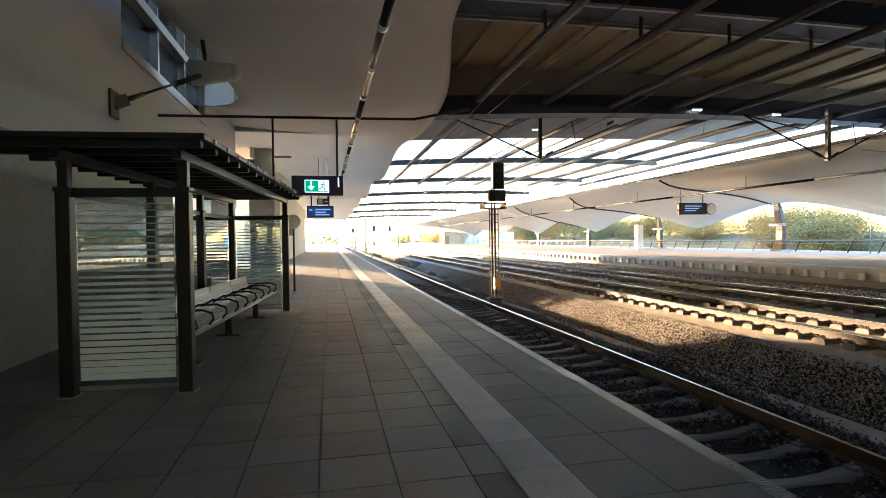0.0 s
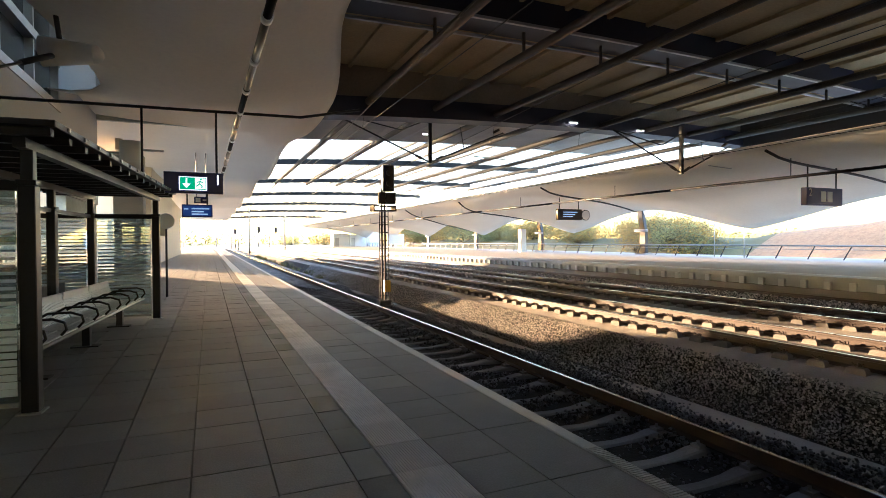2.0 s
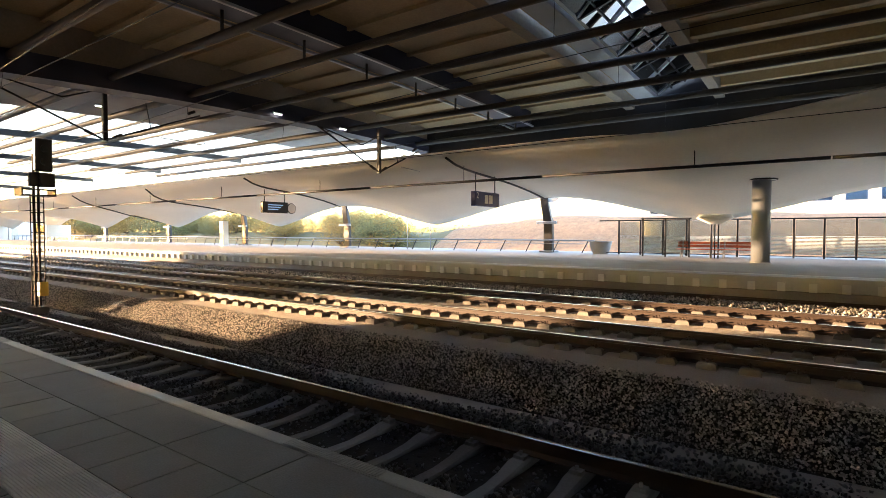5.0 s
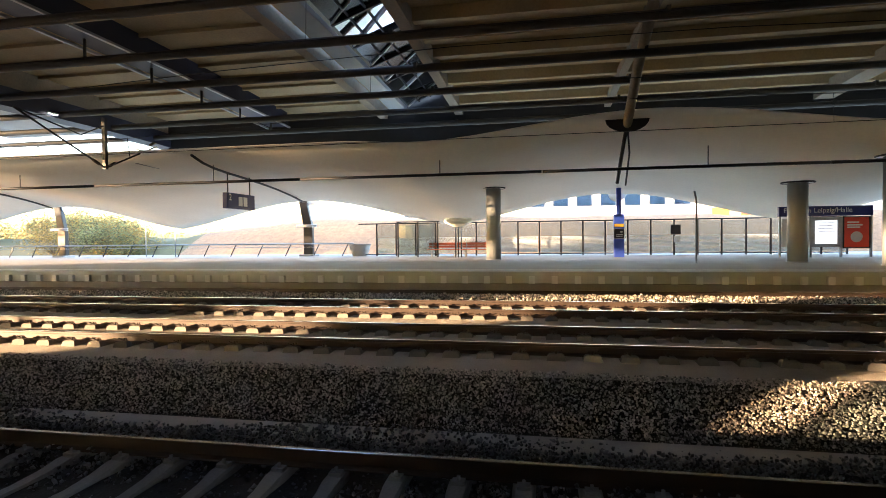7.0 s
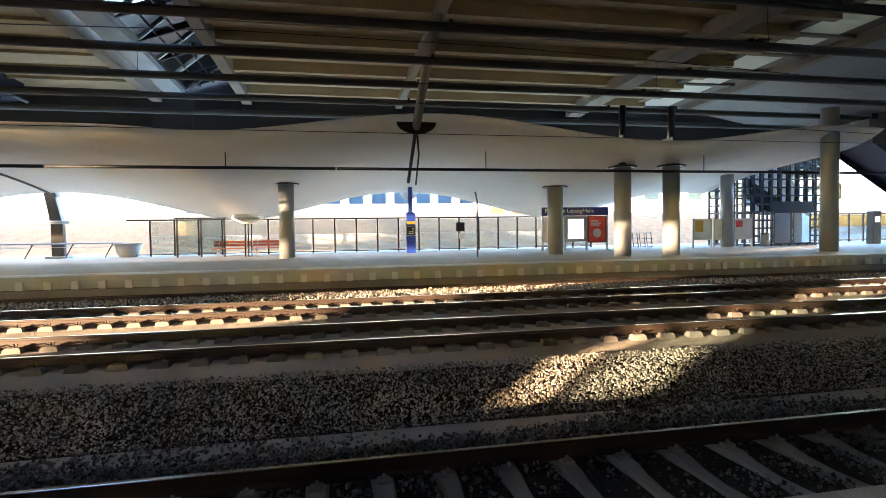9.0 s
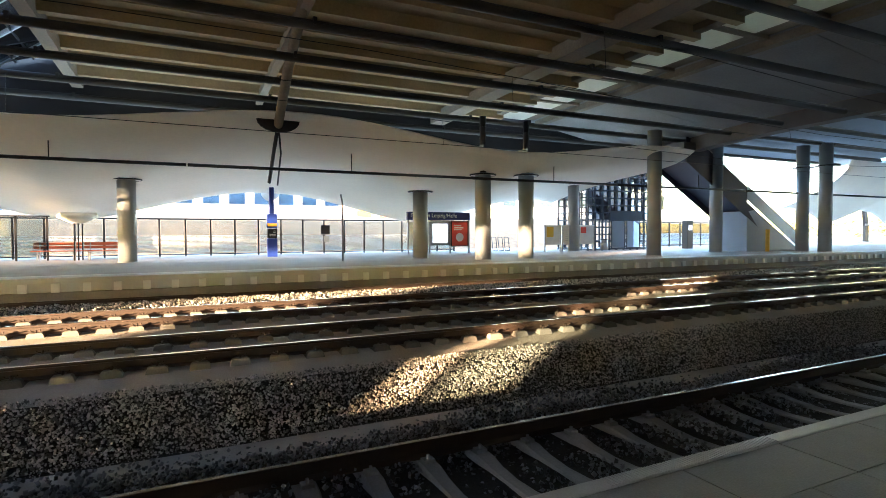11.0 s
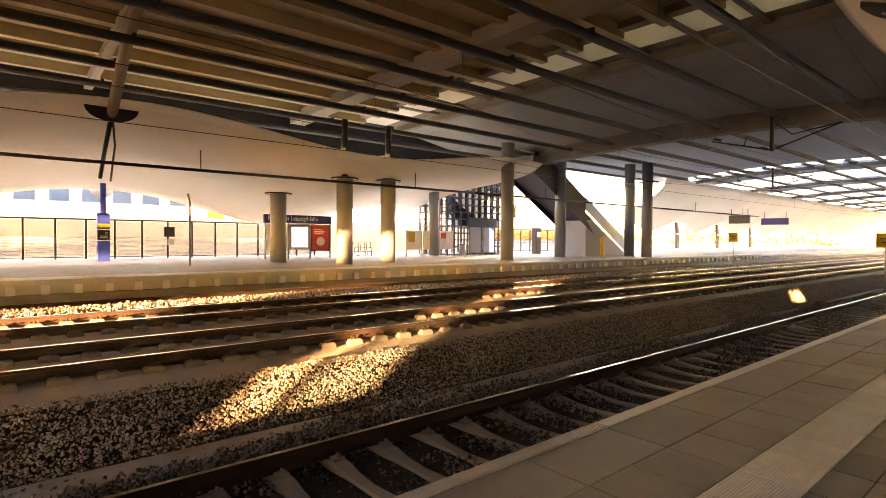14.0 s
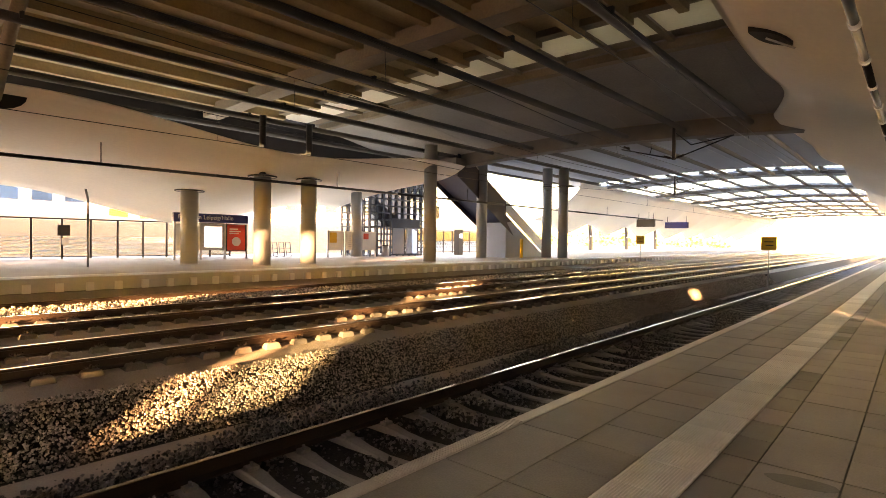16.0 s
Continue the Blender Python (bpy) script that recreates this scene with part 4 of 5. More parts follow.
def lean_column(y):
    c = thing("raking_column", "raking dark steel column carrying the fabric edge", "column", (33.6, y, ZF), group="raking columns")
    bm = B()
    prof = [(-0.32, 0.0), (0.32, 0.0), (0.28, 1.9), (0.62, 3.7), (0.10, 3.75), (-0.30, 1.9)]
    prism(bm, prof, -0.16, 0.16, "x")
    bevel(bm, 0.02)
    part("blade", bm, "steel_dark", c)
    bm = B()
    box(bm, -0.5, 0.5, -0.5, 0.5, 0.0, 0.12)
    bevel(bm, 0.02)
    part("base_block", bm, "concrete", c)
    bm = B()
    for z in (1.95, 2.05):
        rod(bm, [(-0.3, -0.7, z), (-0.3, 0.75, z)], 0.045, 8)
    part("cross_arm", bm, "steel", c)
    # white disc stands in for the round opening full of bright sky
    bm = B()
    rod(bm, [(0.0, -0.25, 3.9), (0.06, -0.25, 3.9)], 0.55, 24)
    part("sky_opening_disc", bm, "white", c, "white disc for the bright round opening in the membrane")


for y in (15.3, 34.5, 49.7, 65.2, 82.6, 102.0):
    lean_column(y)
# bowed ties from the roof beams down to the column heads
for y, yc in ((14.5, 15.0), (30.2, 34.0), (43.0, 49.2), (57.0, 64.6)):
    ti = thing("roof_tie", "bowed dark steel tie from roof beam to column", "strut", kind="structure", group="roof ties")
    bm = B()
    pts = []
    for k in range(15):
        f = 0.02 + 0.96 * k / 14
        p = fabric_far(f, y + (yc - y) * f)
        pts.append((p[0], p[1], p[2] - 0.12))
    rod(bm, pts, 0.06, 8)
    part("tie_rod", bm, "steel_dark", ti)
for y in (-56, -68, -80, -92):
    lean_column(y)

# handrail on the northern part
hr = thing("platform_railing", "low galvanised railing with slanted posts", "railing", (33.2, 0, ZF))
bm = B()
rod(bm, [(0, 12.0, 0.82), (0, 120, 0.82)], 0.045, 8)
rod(bm, [(0.05, 12.0, 0.60), (0.05, 120, 0.60)], 0.015, 6)
part("handrail", bm, "steel", hr)
bm = B()
bar(bm, (0.0, 0.22, 0.0), (0, -0.22, 0.82), 0.05, 0.05)
POST = mesh_of("slanted_post", bm, "steel_dark")
for k in range(54):
    put("slanted_post", POST, hr, (0, 12.6 + 2.0 * k, 0))

# glazed fence on the southern part
fc = thing("glass_fence", "tall glazed fence with slim dark posts and top rail", "fence", (33.0, 0, ZF))
for lo, hi in ((-16.5, 11.6), (-46, -29.5)):
    bm = B()
    box(bm, -0.035, 0.035, lo, hi, 2.02, 2.09)
    part("top_rail", bm, "steel_dark", fc)
    bm = B()
    box(bm, -0.03, 0.03, lo, hi, 0.08, 0.13)
    part("bottom_rail", bm, "steel_dark", fc)
    bm = B()
    box(bm, -0.04, 0.04, -0.045, 0.045, 0, 2.02)
    FP = mesh_of("fence_post", bm, "steel_dark")
    bm = B()
    box(bm, -0.005, 0.005, 0.07, 1.21, 0.16, 1.98)
    PN = mesh_of("fence_pane", bm, "glass")
    # pale bars stand in for the bluish shade low on the bank behind
    bm = B()
    for k in range(14):
        box(bm, -0.009, -0.0055, 0.07, 1.21, 0.2 + k * 0.07, 0.2 + k * 0.07 + 0.05 * (1 - k / 22))
    ST = mesh_of("frost_print", bm, "frost")
    y = lo
    while y < hi:
        put("fence_post", FP, fc, (0, y, 0))
        if y + 1.25 < hi:
            p = put("fence_pane", PN, fc, (0, y, 0))
            put("frost_print", ST, p, (0, 0, 0))
        y += 1.28

# platform shelter behind the fence line and benches
ws = thing("wind_screen", "slim dark framed glass wind screen on the far platform", "shelter", (30.9, 7.2, ZF))
for y in (-1.2, 0.0, 1.2):
    bm = B()
    box(bm, -0.04, 0.04, y - 0.04, y + 0.04, 0, 2.1)
    part("post", bm, "steel_dark", ws)
bm = B()
box(bm, -0.05, 0.05, -1.3, 1.3, 2.06, 2.12)
part("top_rail", bm, "steel_dark", ws)
for y in (-1.16, 0.04):
    bm = B()
    box(bm, -0.006, 0.006, y, y + 1.12, 0.1, 2.04)
    part("pane", bm, "glass", ws)

for y in (3.6, 5.6):
    b = thing("platform_bench", "red-orange slatted bench with steel legs", "bench", (30.6, y, ZF), group="red benches")
    for k in range(3):
        bm = B()
        box(bm, -0.28 + 0.19 * k, -0.12 + 0.19 * k, -0.95, 0.95, 0.43, 0.47)
        part("seat_slat", bm, "orange", b)
    for k in range(2):
        bm = B()
        box(bm, 0.30 + 0.03 * k, 0.34 + 0.03 * k, -0.95, 0.95, 0.55 + 0.17 * k, 0.68 + 0.17 * k)
        part("back_slat", bm, "orange", b)
    for y2 in (-0.7, 0.7):
        bm = B()
        bar(bm, (-0.25, y2, 0.0), (-0.2, y2, 0.43), 0.05, 0.05)
        bar(bm, (0.2, y2, 0.0), (0.36, y2, 0.9), 0.05, 0.05)
        bar(bm, (-0.3, y2, 0.41), (0.3, y2, 0.41), 0.05, 0.04)
        part("leg", bm, "steel", b)

# white disc painted in place of the bright round glow at the fabric edge
md = thing("sky_glow_disc", "white disc in place of bright glow at the fabric edge", "disc", kind="structure")
bm = B()
rod(bm, [(32.62, -4.35, 3.95), (32.69, -4.35, 3.95)], 0.52, 28)
part("disc", bm, "white", md)
bm = B()
rod(bm, [(32.3, -4.35, 3.9), (32.62, -4.35, 3.95)], 0.08, 14)
part("boss", bm, "steel", md)

# lens-shaped slot in the near fabric with its tie
fs_ = thing("fabric_slot", "dark lens-shaped slot in the fabric with a steel tie", "slot", kind="structure")
A_, B_ = Vector((2.84, -12.55, 5.99)), Vector((2.10, -12.95, 5.65))
mid, ax = (A_ + B_) / 2, (B_ - A_) / 2
sd = Vector((0.12, -0.20, 0.0))
bm = B()
lens = []
for k in range(20):
    a = 2 * math.pi * k / 20
    c, d = math.cos(a), math.sin(a)
    lens.append(mid + ax * c + sd * d * (1 - c * c * 0.55))
lo_ = [bm.verts.new(p + Vector((0, 0, -0.05))) for p in lens]
hi_ = [bm.verts.new(p + Vector((0, 0, 0.06))) for p in lens]
bm.faces.new(lo_)
bm.faces.new(hi_[::-1])
for k in range(20):
    bm.faces.new((lo_[k], lo_[(k + 1) % 20], hi_[(k + 1) % 20], hi_[k]))
# solid black plate stands in for the dark opening
part("slot_dark_plate", bm, "steel_dark", fs_)
bm = B()
rod(bm, [mid - ax * 0.2 + Vector((0, 0, -0.07)), mid + ax * 1.1 + Vector((0, 0, -0.09))], 0.022, 8)
part("tie_rod", bm, "steel", fs_)

# drain funnel standing under the fabric's low point
dr = thing("drain_funnel", "pale funnel on thin legs catching roof water", "drain funnel", (30.4, 4.7, ZF))
bm = B()
rod(bm, [(0, 0, 1.75), (0, 0, 2.05)], 0.25, 20, 0.85)
rod(bm, [(0, 0, 2.05), (0, 0, 2.25)], 0.85, 20, 0.75)
part("bowl", bm, "white", dr)
for dx, dy in ((-0.1, 0.15), (0.1, -0.15), (0.0, 0.0)):
    bm = B()
    rod(bm, [(dx, dy, 0), (dx, dy, 1.8)], 0.03, 8)
    part("leg", bm, "steel_dark", dr)
pl = thing("planter", "round grey concrete planter bowl", "planter", (33.2, 11.6, ZF))
bm = B()
rod(bm, [(0, 0, 0), (0, 0, 0.25), (0, 0, 0.75)], 0.45, 20, 0.72)
part("bowl", bm, "concrete", pl)
bm = B()
rod(bm, [(0, 0, 0.75), (0, 0, 0.78)], 0.76, 20)
part("rim", bm, "concrete", pl)

# information pole
hp = thing("information_pole", "tall blue information pole with dark call panel", "information pole", (29.9, -4.05, ZF))
bm = B()
box(bm, -0.14, 0.14, -0.26, 0.26, 0.0, 0.98)
bevel(bm, 0.015)
part("lower_case", bm, "blue", hp)
bm = B()
box(bm, -0.13, 0.13, -0.25, 0.25, 1.0, 1.50)
c = part("call_panel", bm, "black", hp)
bm = B()
for z in (1.12, 1.2, 1.3, 1.38):
    box(bm, -0.136, -0.1305, -0.18, 0.14 - 0.2 * (z > 1.25), z - 0.015, z + 0.015)
part("text_bars", bm, "white", c)
bm = B()
box(bm, -0.14, 0.14, -0.26, 0.26, 1.52, 2.3)
bevel(bm, 0.015)
part("upper_case", bm, "blue", hp)
bm = B()
box(bm, -0.142, -0.1405, -0.24, 0.24, 1.62, 1.78)
part("yellow_band", bm, "yellow", hp)
bm = B()
rod(bm, [(0, 0, 2.3), (0, 0, 3.7)], 0.13, 12)
part("mast", bm, "blue", hp)
tn = thing("thin_marker_pole", "thin grey pole near the platform edge", "pole", (24.0, -6.35, ZF))
bm = B()
rod(bm, [(0, 0, 0), (0, 0, 2.6), (0.0, 0.08, 3.0)], 0.04, 8)
part("pole", bm, "steel", tn)
nb = thing("notice_box", "small dark notice box on the glass fence", "notice", (32.9, -7.6, 1.72))
bm = B()
box(bm, -0.04, 0.0, -0.27, 0.27, -0.22, 0.33)
part("board", bm, "black", nb)
bm = B()
box(bm, -0.05, -0.0405, -0.22, 0.10, -0.68, -0.35)
part("leaflet", bm, "paper", nb)

# station name sign with posters
ns = thing("station_name_sign", "navy station sign over map case and red poster", "sign", (29.0, -13.5, ZF))
bm = B()
box(bm, -0.10, 0.10, -2.05, 2.05, 2.0, 2.48)
bevel(bm, 0.012)
part("name_board", bm, "navy", ns)
text("lettering", "Flughafen Leipzig/Halle", 0.33, ns, (-0.1025, 0.35, 2.27), (90, 0, -90), "white", "white lettering")
for y in (-2.0, -0.72, 0.62, 1.98):
    bm = B()
    box(bm, -0.06, 0.06, y - 0.04, y + 0.04, 0, 2.0)
    part("post", bm, "steel", ns)
bm = B()
box(bm, -0.07, 0.05, -1.95, -0.76, 0.42, 1.97)
ps = part("poster_case", bm, "steel_dark", ns)
bm = B()
box(bm, -0.08, -0.0705, -1.88, -0.83, 0.48, 1.92)
part("poster", bm, "red", ps, "bright red poster")
bm = B()
for z, a, b_ in ((1.68, -1.45, -0.95), (1.55, -1.6, -0.95), (1.44, -1.5, -0.95)):
    box(bm, -0.086, -0.0805, a, b_, z - 0.035, z + 0.035)
rod(bm, [(-0.086, -1.35, 0.98), (-0.081, -1.35, 0.98)], 0.26, 20)
part("poster_print", bm, "paper", ps)
bm = B()
box(bm, -0.07, 0.05, -0.66, 0.58, 0.5, 1.95)
mc = part("map_case", bm, "steel", ns)
bm = B()
box(bm, -0.08, -0.0705, -0.52, 0.44, 0.66, 1.78)
part("map_sheet", bm, "lit_white", mc, "pale lit map sheet")
bm = B()
for k in range(7):
    box(bm, -0.086, -0.0805, -0.45 + 0.05 * (k % 3), 0.36 - 0.06 * (k % 2), 1.66 - 0.14 * k, 1.69 - 0.14 * k)
part("map_print", bm, "steel", mc)
bm = B()
box(bm, -0.05, 0.03, 0.68, 1.9, 0.5, 1.9)
part("timetable_case", bm, "paper", ns)

bikes = thing("luggage_trolleys", "row of nested dark luggage trolleys", "trolleys", (28.6, -17.2, ZF))
for k in range(5):
    bm = B()
    y = -1.0 + 0.45 * k
    rod(bm, [(0, y, 0.12), (0, y + 0.1, 0.95), (0.5, y + 0.1, 0.95), (0.5, y, 0.12), (0, y, 0.12)], 0.025, 6)
    for z in (0.35, 0.6):
        rod(bm, [(0, y, z), (0.5, y, z)], 0.018, 6)
    part("trolley_frame", bm, "steel_dark", bikes)

for k, (y, name, colr) in enumerate(((-21.5, "yellow timetable", "yellow"), (-22.9, "white plan", "paper"), (-24.3, "red and white notices", "paper"))):
    v = thing("notice_case", f"framed notice case showing a {name}", "notice case", (28.6, y, ZF), group="notice cases")
    for dy in (-0.62, 0.62):
        bm = B()
        box(bm, -0.05, 0.05, dy - 0.04, dy + 0.04, 0, 1.75)
        part("post", bm, "steel", v)
    bm = B()
    box(bm, -0.05, 0.04, -0.58, 0.58, 0.45, 1.72)
    cs = part("case", bm, "paper", v)
    bm = B()
    if k == 0:
        box(bm, -0.058, -0.0505, -0.05, 0.5, 0.95, 1.62)
    elif k == 1:
        for q in range(6):
            box(bm, -0.058, -0.0505, -0.4, 0.4, 0.7 + 0.14 * q, 0.72 + 0.14 * q)
    else:
        box(bm, -0.058, -0.0505, 0.05, 0.5, 1.2, 1.6)
    part("sheet", bm, ("yellow", "steel", "red")[k], cs)
wb = thing("waste_bin", "round pale steel waste bin", "waste bin", (28.3, -25.6, ZF))
bm = B()
rod(bm, [(0, 0, 0.05), (0, 0, 0.75)], 0.26, 18)
part("drum", bm, "steel", wb)
bm = B()
rod(bm, [(0, 0, 0.75), (0, 0, 0.82)], 0.28, 18, 0.2)
part("lid", bm, "steel_dark", wb)

# lift tower of dark lattice
lt = thing("lift_tower", "dark steel lattice lift tower with glass doors", "lift tower", (28.8, -26.2, ZF))
x0, x1, y0, y1, zt = 0.0, 3.2, -4.2, 1.6, 6.2
for k in range(10):
    y = y0 + (y1 - y0) * k / 9
    for x in (x0, x1):
        bm = B()
        box(bm, x - 0.05, x + 0.05, y - 0.05, y + 0.05, 0, zt)
        part("mullion", bm, "lift_steel", lt)
for k in range(1, 5):
    x = x0 + (x1 - x0) * k / 5
    for y in (y0, y1):
        bm = B()
        box(bm, x - 0.05, x + 0.05, y - 0.05, y + 0.05, 0, zt)
        part("mullion", bm, "lift_steel", lt)
for k in range(13):
    z = 0.1 + (zt - 0.15) * k / 12
    bm = B()
    box(bm, x0 - 0.045, x0 + 0.045, y0, y1, z - 0.04, z + 0.04)
    box(bm, x1 - 0.045, x1 + 0.045, y0, y1, z - 0.04, z + 0.04)
    box(bm, x0, x1, y0 - 0.045, y0 + 0.045, z - 0.04, z + 0.04)
    box(bm, x0, x1, y1 - 0.045, y1 + 0.045, z - 0.04, z + 0.04)
    part("transom", bm, "lift_steel", lt)
bm = B()
box(bm, x0 - 0.16, x0 - 0.06, -3.2, -0.3, 2.05, 2.75)
part("lintel", bm, "lift_steel", lt, "dark blue lintel panel")
for y in (-3.1, -1.7):
    bm = B()
    bm.faces.new([bm.verts.new(p) for p in ((x0 - 0.09, y, 0.1), (x0 - 0.09, y + 1.3, 0.1), (x0 - 0.09, y + 1.3, 2.04), (x0 - 0.09, y, 2.04))])
    leaf = part("door_leaf", bm, "glass_blue", lt)
    bm = B()
    for q in (y, y + 1.24):
        box(bm, x0 - 0.12, x0 - 0.06, q, q + 0.06, 0.1, 2.04)
    box(bm, x0 - 0.12, x0 - 0.06, y + 0.06, y + 1.24, 0.1, 0.18)
    part("leaf_frame", bm, "lift_steel", leaf)
bm = B()
box(bm, x0 + 0.2, x1 - 0.2, y0 + 0.3, y1 - 0.3, 0.0, 0.1)
part("floor_plate", bm, "steel", lt)

bm = B()
bm.faces.new([bm.verts.new(p) for p in ((x0 + 0.1, y0, 2.1), (x0 + 0.1, y1, 2.1), (x0 + 0.1, y1, zt), (x0 + 0.1, y0, zt))])
part("glass_wall", bm, "glass_blue", lt)
bm = B()
box(bm, 1.0, 2.6, -2.6, -0.6, 2.6, 5.0)
bevel(bm, 0.03)
part("lift_cabin", bm, "lift_steel", lt, "dark lift cabin")

# stair to the upper level
sr = thing("staircase", "concrete staircase rising to the upper level, glass balustrade", "stairs", (22.6, -37.6, ZF), kind="structure")
rise, run, ns_ = 0.172, 0.30, 36
bm = B()
prism(bm, [(0, 0), (5.4, 0), (5.4, 2.55), (4.6, 2.65), (0.0, 0.02)], 0, 2.6, "x")
part("side_wall", bm, "stair_wall_blue_lit", sr, "rendered side wall, blue light in its colour")
# flight slab near black: shade under the stair put into its colour
bm = B()
prism(bm, [(4.4, 2.1), (10.9, 5.75), (10.9, 6.3), (4.4, 2.6)], 0.05, 2.55, "x")
part("flight_slab", bm, "beam_dark", sr)
for k in range(ns_):
    bm = B()
    box(bm, 0.1, 2.5, k * run, k * run + run + 0.02, k * rise, k * rise + 0.05)
    part("step", bm, "concrete", sr)
for x in (0.02, 2.58):
    bm = B()
    prism(bm, [(0, 0.2), (5.4, 3.3), (5.4, 4.15), (0, 1.05)], x - 0.008, x + 0.008, "x")
    part("balustrade_panel", bm, "frost", sr, "pale frosted balustrade panel")
    bm = B()
    prism(bm, [(4.4, 1.6), (10.9, 5.4), (10.9, 7.3), (5.42, 4.1), (5.42, 2.7)], x - 0.03, x + 0.03, "x")
    part("side_parapet", bm, "beam_dark", sr)
    bm = B()
    rod(bm, [(x, -0.1, 1.05), (x, 10.8, 7.3)], 0.035, 8)
    part("handrail", bm, "steel", sr)
bm = B()
box(bm, 22.2, 27, -27.0, -26.0, 6.3, 6.8)
solid("stair_landing", bm, "concrete_dark", "dark upper landing at the stair head", "landing")
yb = thing("bollard", "yellow-topped slim bollard by the stairs", "bollard", (21.9, -33.2, ZF))
bm = B()
rod(bm, [(0, 0, 0), (0, 0, 1.4)], 0.12, 12)
part("shaft", bm, "yellow", yb)
tm = thing("ticket_machine", "slim dark ticket machine with small lit panel", "ticket machine", (28.6, -34.0, ZF))
bm = B()
box(bm, -0.25, 0.25, -0.3, 0.3, 0, 2.1)
bevel(bm, 0.02)
cse = part("case", bm, "black", tm)
bm = B()
box(bm, -0.26, -0.2505, -0.18, 0.18, 1.4, 1.75)
part("screen", bm, "lit_white", cse)


def board(x, y, z, w, h, label, lit):
    d = thing("hanging_board", label, "display", (x, y, z), group="boards over the far platform")
    bm = B()
    box(bm, -w / 2, w / 2, -0.13, 0.13, -h / 2, h / 2)
    bevel(bm, 0.015)
    part("board_case", bm, "black" if lit else "navy", d)
    bm = B()
    box(bm, -w / 2 + 0.06, w / 2 - 0.06, -0.137, -0.1305, -h / 2 + 0.06, h / 2 - 0.06)
    s = part("board_face", bm, "black" if lit else "navy", d)
    bm = B()
    if lit:
        for q in range(3):
            box(bm, -w * 0.3, w * (0.3 - 0.1 * q), -0.144, -0.1375, h * (0.22 - 0.2 * q) - 0.03, h * (0.22 - 0.2 * q) + 0.03)
    else:
        box(bm, -w * 0.12, w * 0.02, -0.144, -0.1375, -h * 0.3, h * 0.3)
        box(bm, w * 0.06, w * 0.2, -0.144, -0.1375, -h * 0.3, h * 0.3)
    part("pictogram", bm, "lit_text" if lit else "white", s)
    if not lit:
        text("numeral", "2", h * 0.6, s, (-w * 0.41, -0.142, h * 0.2), (90, 0, 0), "white", "white numeral")
    for q in (-w * 0.4, w * 0.4):
        bm = B()
        rod(bm, [(q, 0, h / 2), (q, 0, 4.6 - z)], 0.03, 8)
        part("hanger", bm, "steel_dark", d)
    return d


b1 = board(23.9, 31.8, 3.38, 2.1, 0.78, "dark departure board hung above the far platform", True)
bm = B()
rod(bm, [(1.45, -0.06, -0.02), (1.45, 0.06, -0.02)], 0.34, 24)
part("clock", bm, "white", b1, "small round white clock")
bm = B()
rod(bm, [(1.45, -0.05, -0.02), (1.45, 0.05, -0.02)], 0.38, 24)
part("clock_rim", bm, "steel_dark", b1)
board(24.0, 14.5, 3.33, 2.4, 0.74, "navy platform number sign hung above the far platform", False)
board(21.5, -56, 3.6, 1.9, 0.8, "dark departure board hung above the far platform", True)
board(21.0, -64, 3.6, 2.6, 0.7, "navy platform number sign hung above the far platform", False)
bf = thing("banner_frame", "tall thin steel frame standing by the railing", "frame", (33.0, 26.0, ZF))
for y in (-1.15, 1.15):
    bm = B()
    rod(bm, [(0, y, 0), (0, y, 2.75)], 0.035, 8)
    part("upright", bm, "steel", bf)
bm = B()
box(bm, -0.05, 0.05, -1.2, 1.2, 2.72, 2.86)
part("top_bar", bm, "steel", bf)
wp = thing("white_cabinet", "tall slim white cabinet on the platform", "cabinet", (29.8, 47.5, ZF))
bm = B()
box(bm, -0.3, 0.3, -0.3, 0.3, 0, 2.4)
bevel(bm, 0.02)
part("body", bm, "white", wp)

# service pipe along the far platform and struts
fp = thing("cable_pipe", "dark service pipe hung along the far platform", "pipe", kind="structure")
for k in range(17):
    y = -60 + 10.0 * k
    bm = B()
    rod(bm, [(21.2, y, 4.0), (21.2, y + 9.96, 4.0)], 0.06, 8)
    seg = part("pipe_length", bm, "steel_dark", fp)
    bm = B()
    rod(bm, [(21.2, y + 4, 4.0), (21.2, y + 4, 4.75)], 0.02, 6)
    part("hanger", bm, "steel_dark", seg)
hk = thing("roof_strut", "curved dark strut running from roof to fabric edge", "strut", kind="structure")
bm = B()
rod(bm, [(15.0, -3.05, 8.2), (18, -3.03, 6.9), (20.15, -3.0, 5.4)], 0.16, 10)
part("upper_strut", bm, "ceil_rib", hk)
bm = B()
rod(bm, [(20.15, -3.0, 5.4), (21.2, -3.0, 4.7), (22.5, -2.98, 3.6)], 0.07, 8)
part("lower_strut", bm, "steel_dark", hk)
bm = B()
rod(bm, [(20.15, -3.02, 5.4), (21.2, -3.25, 4.6), (22.5, -3.3, 3.5)], 0.035, 8)
part("stay", bm, "steel_dark", hk)
# black plate in place of the shaded gap where the fabric is notched
bm2 = B()
prism(bm2, [(-3.0 + 0.75 * math.cos(math.pi * (1 + k / 10)), 5.62 + 0.45 * math.sin(math.pi * (1 + k / 10))) for k in range(11)], 20.02, 20.1, "x")
part("notch_plate", bm2, "steel_dark", hk, "black rounded plate for the dark gap of the notch")

# ---- signals, overhead line and track signs ----
sm = thing("signal_mast", "slim railway signal mast with black signal heads and ladder", "railway signal", (5.75, 18.4, -0.80))
bm = B()
for dx in (-0.055, 0.055):
    box(bm, dx - 0.025, dx + 0.025, -0.04, 0.04, 0, 4.6)
part("mast", bm, "mast", sm)
bm = B()
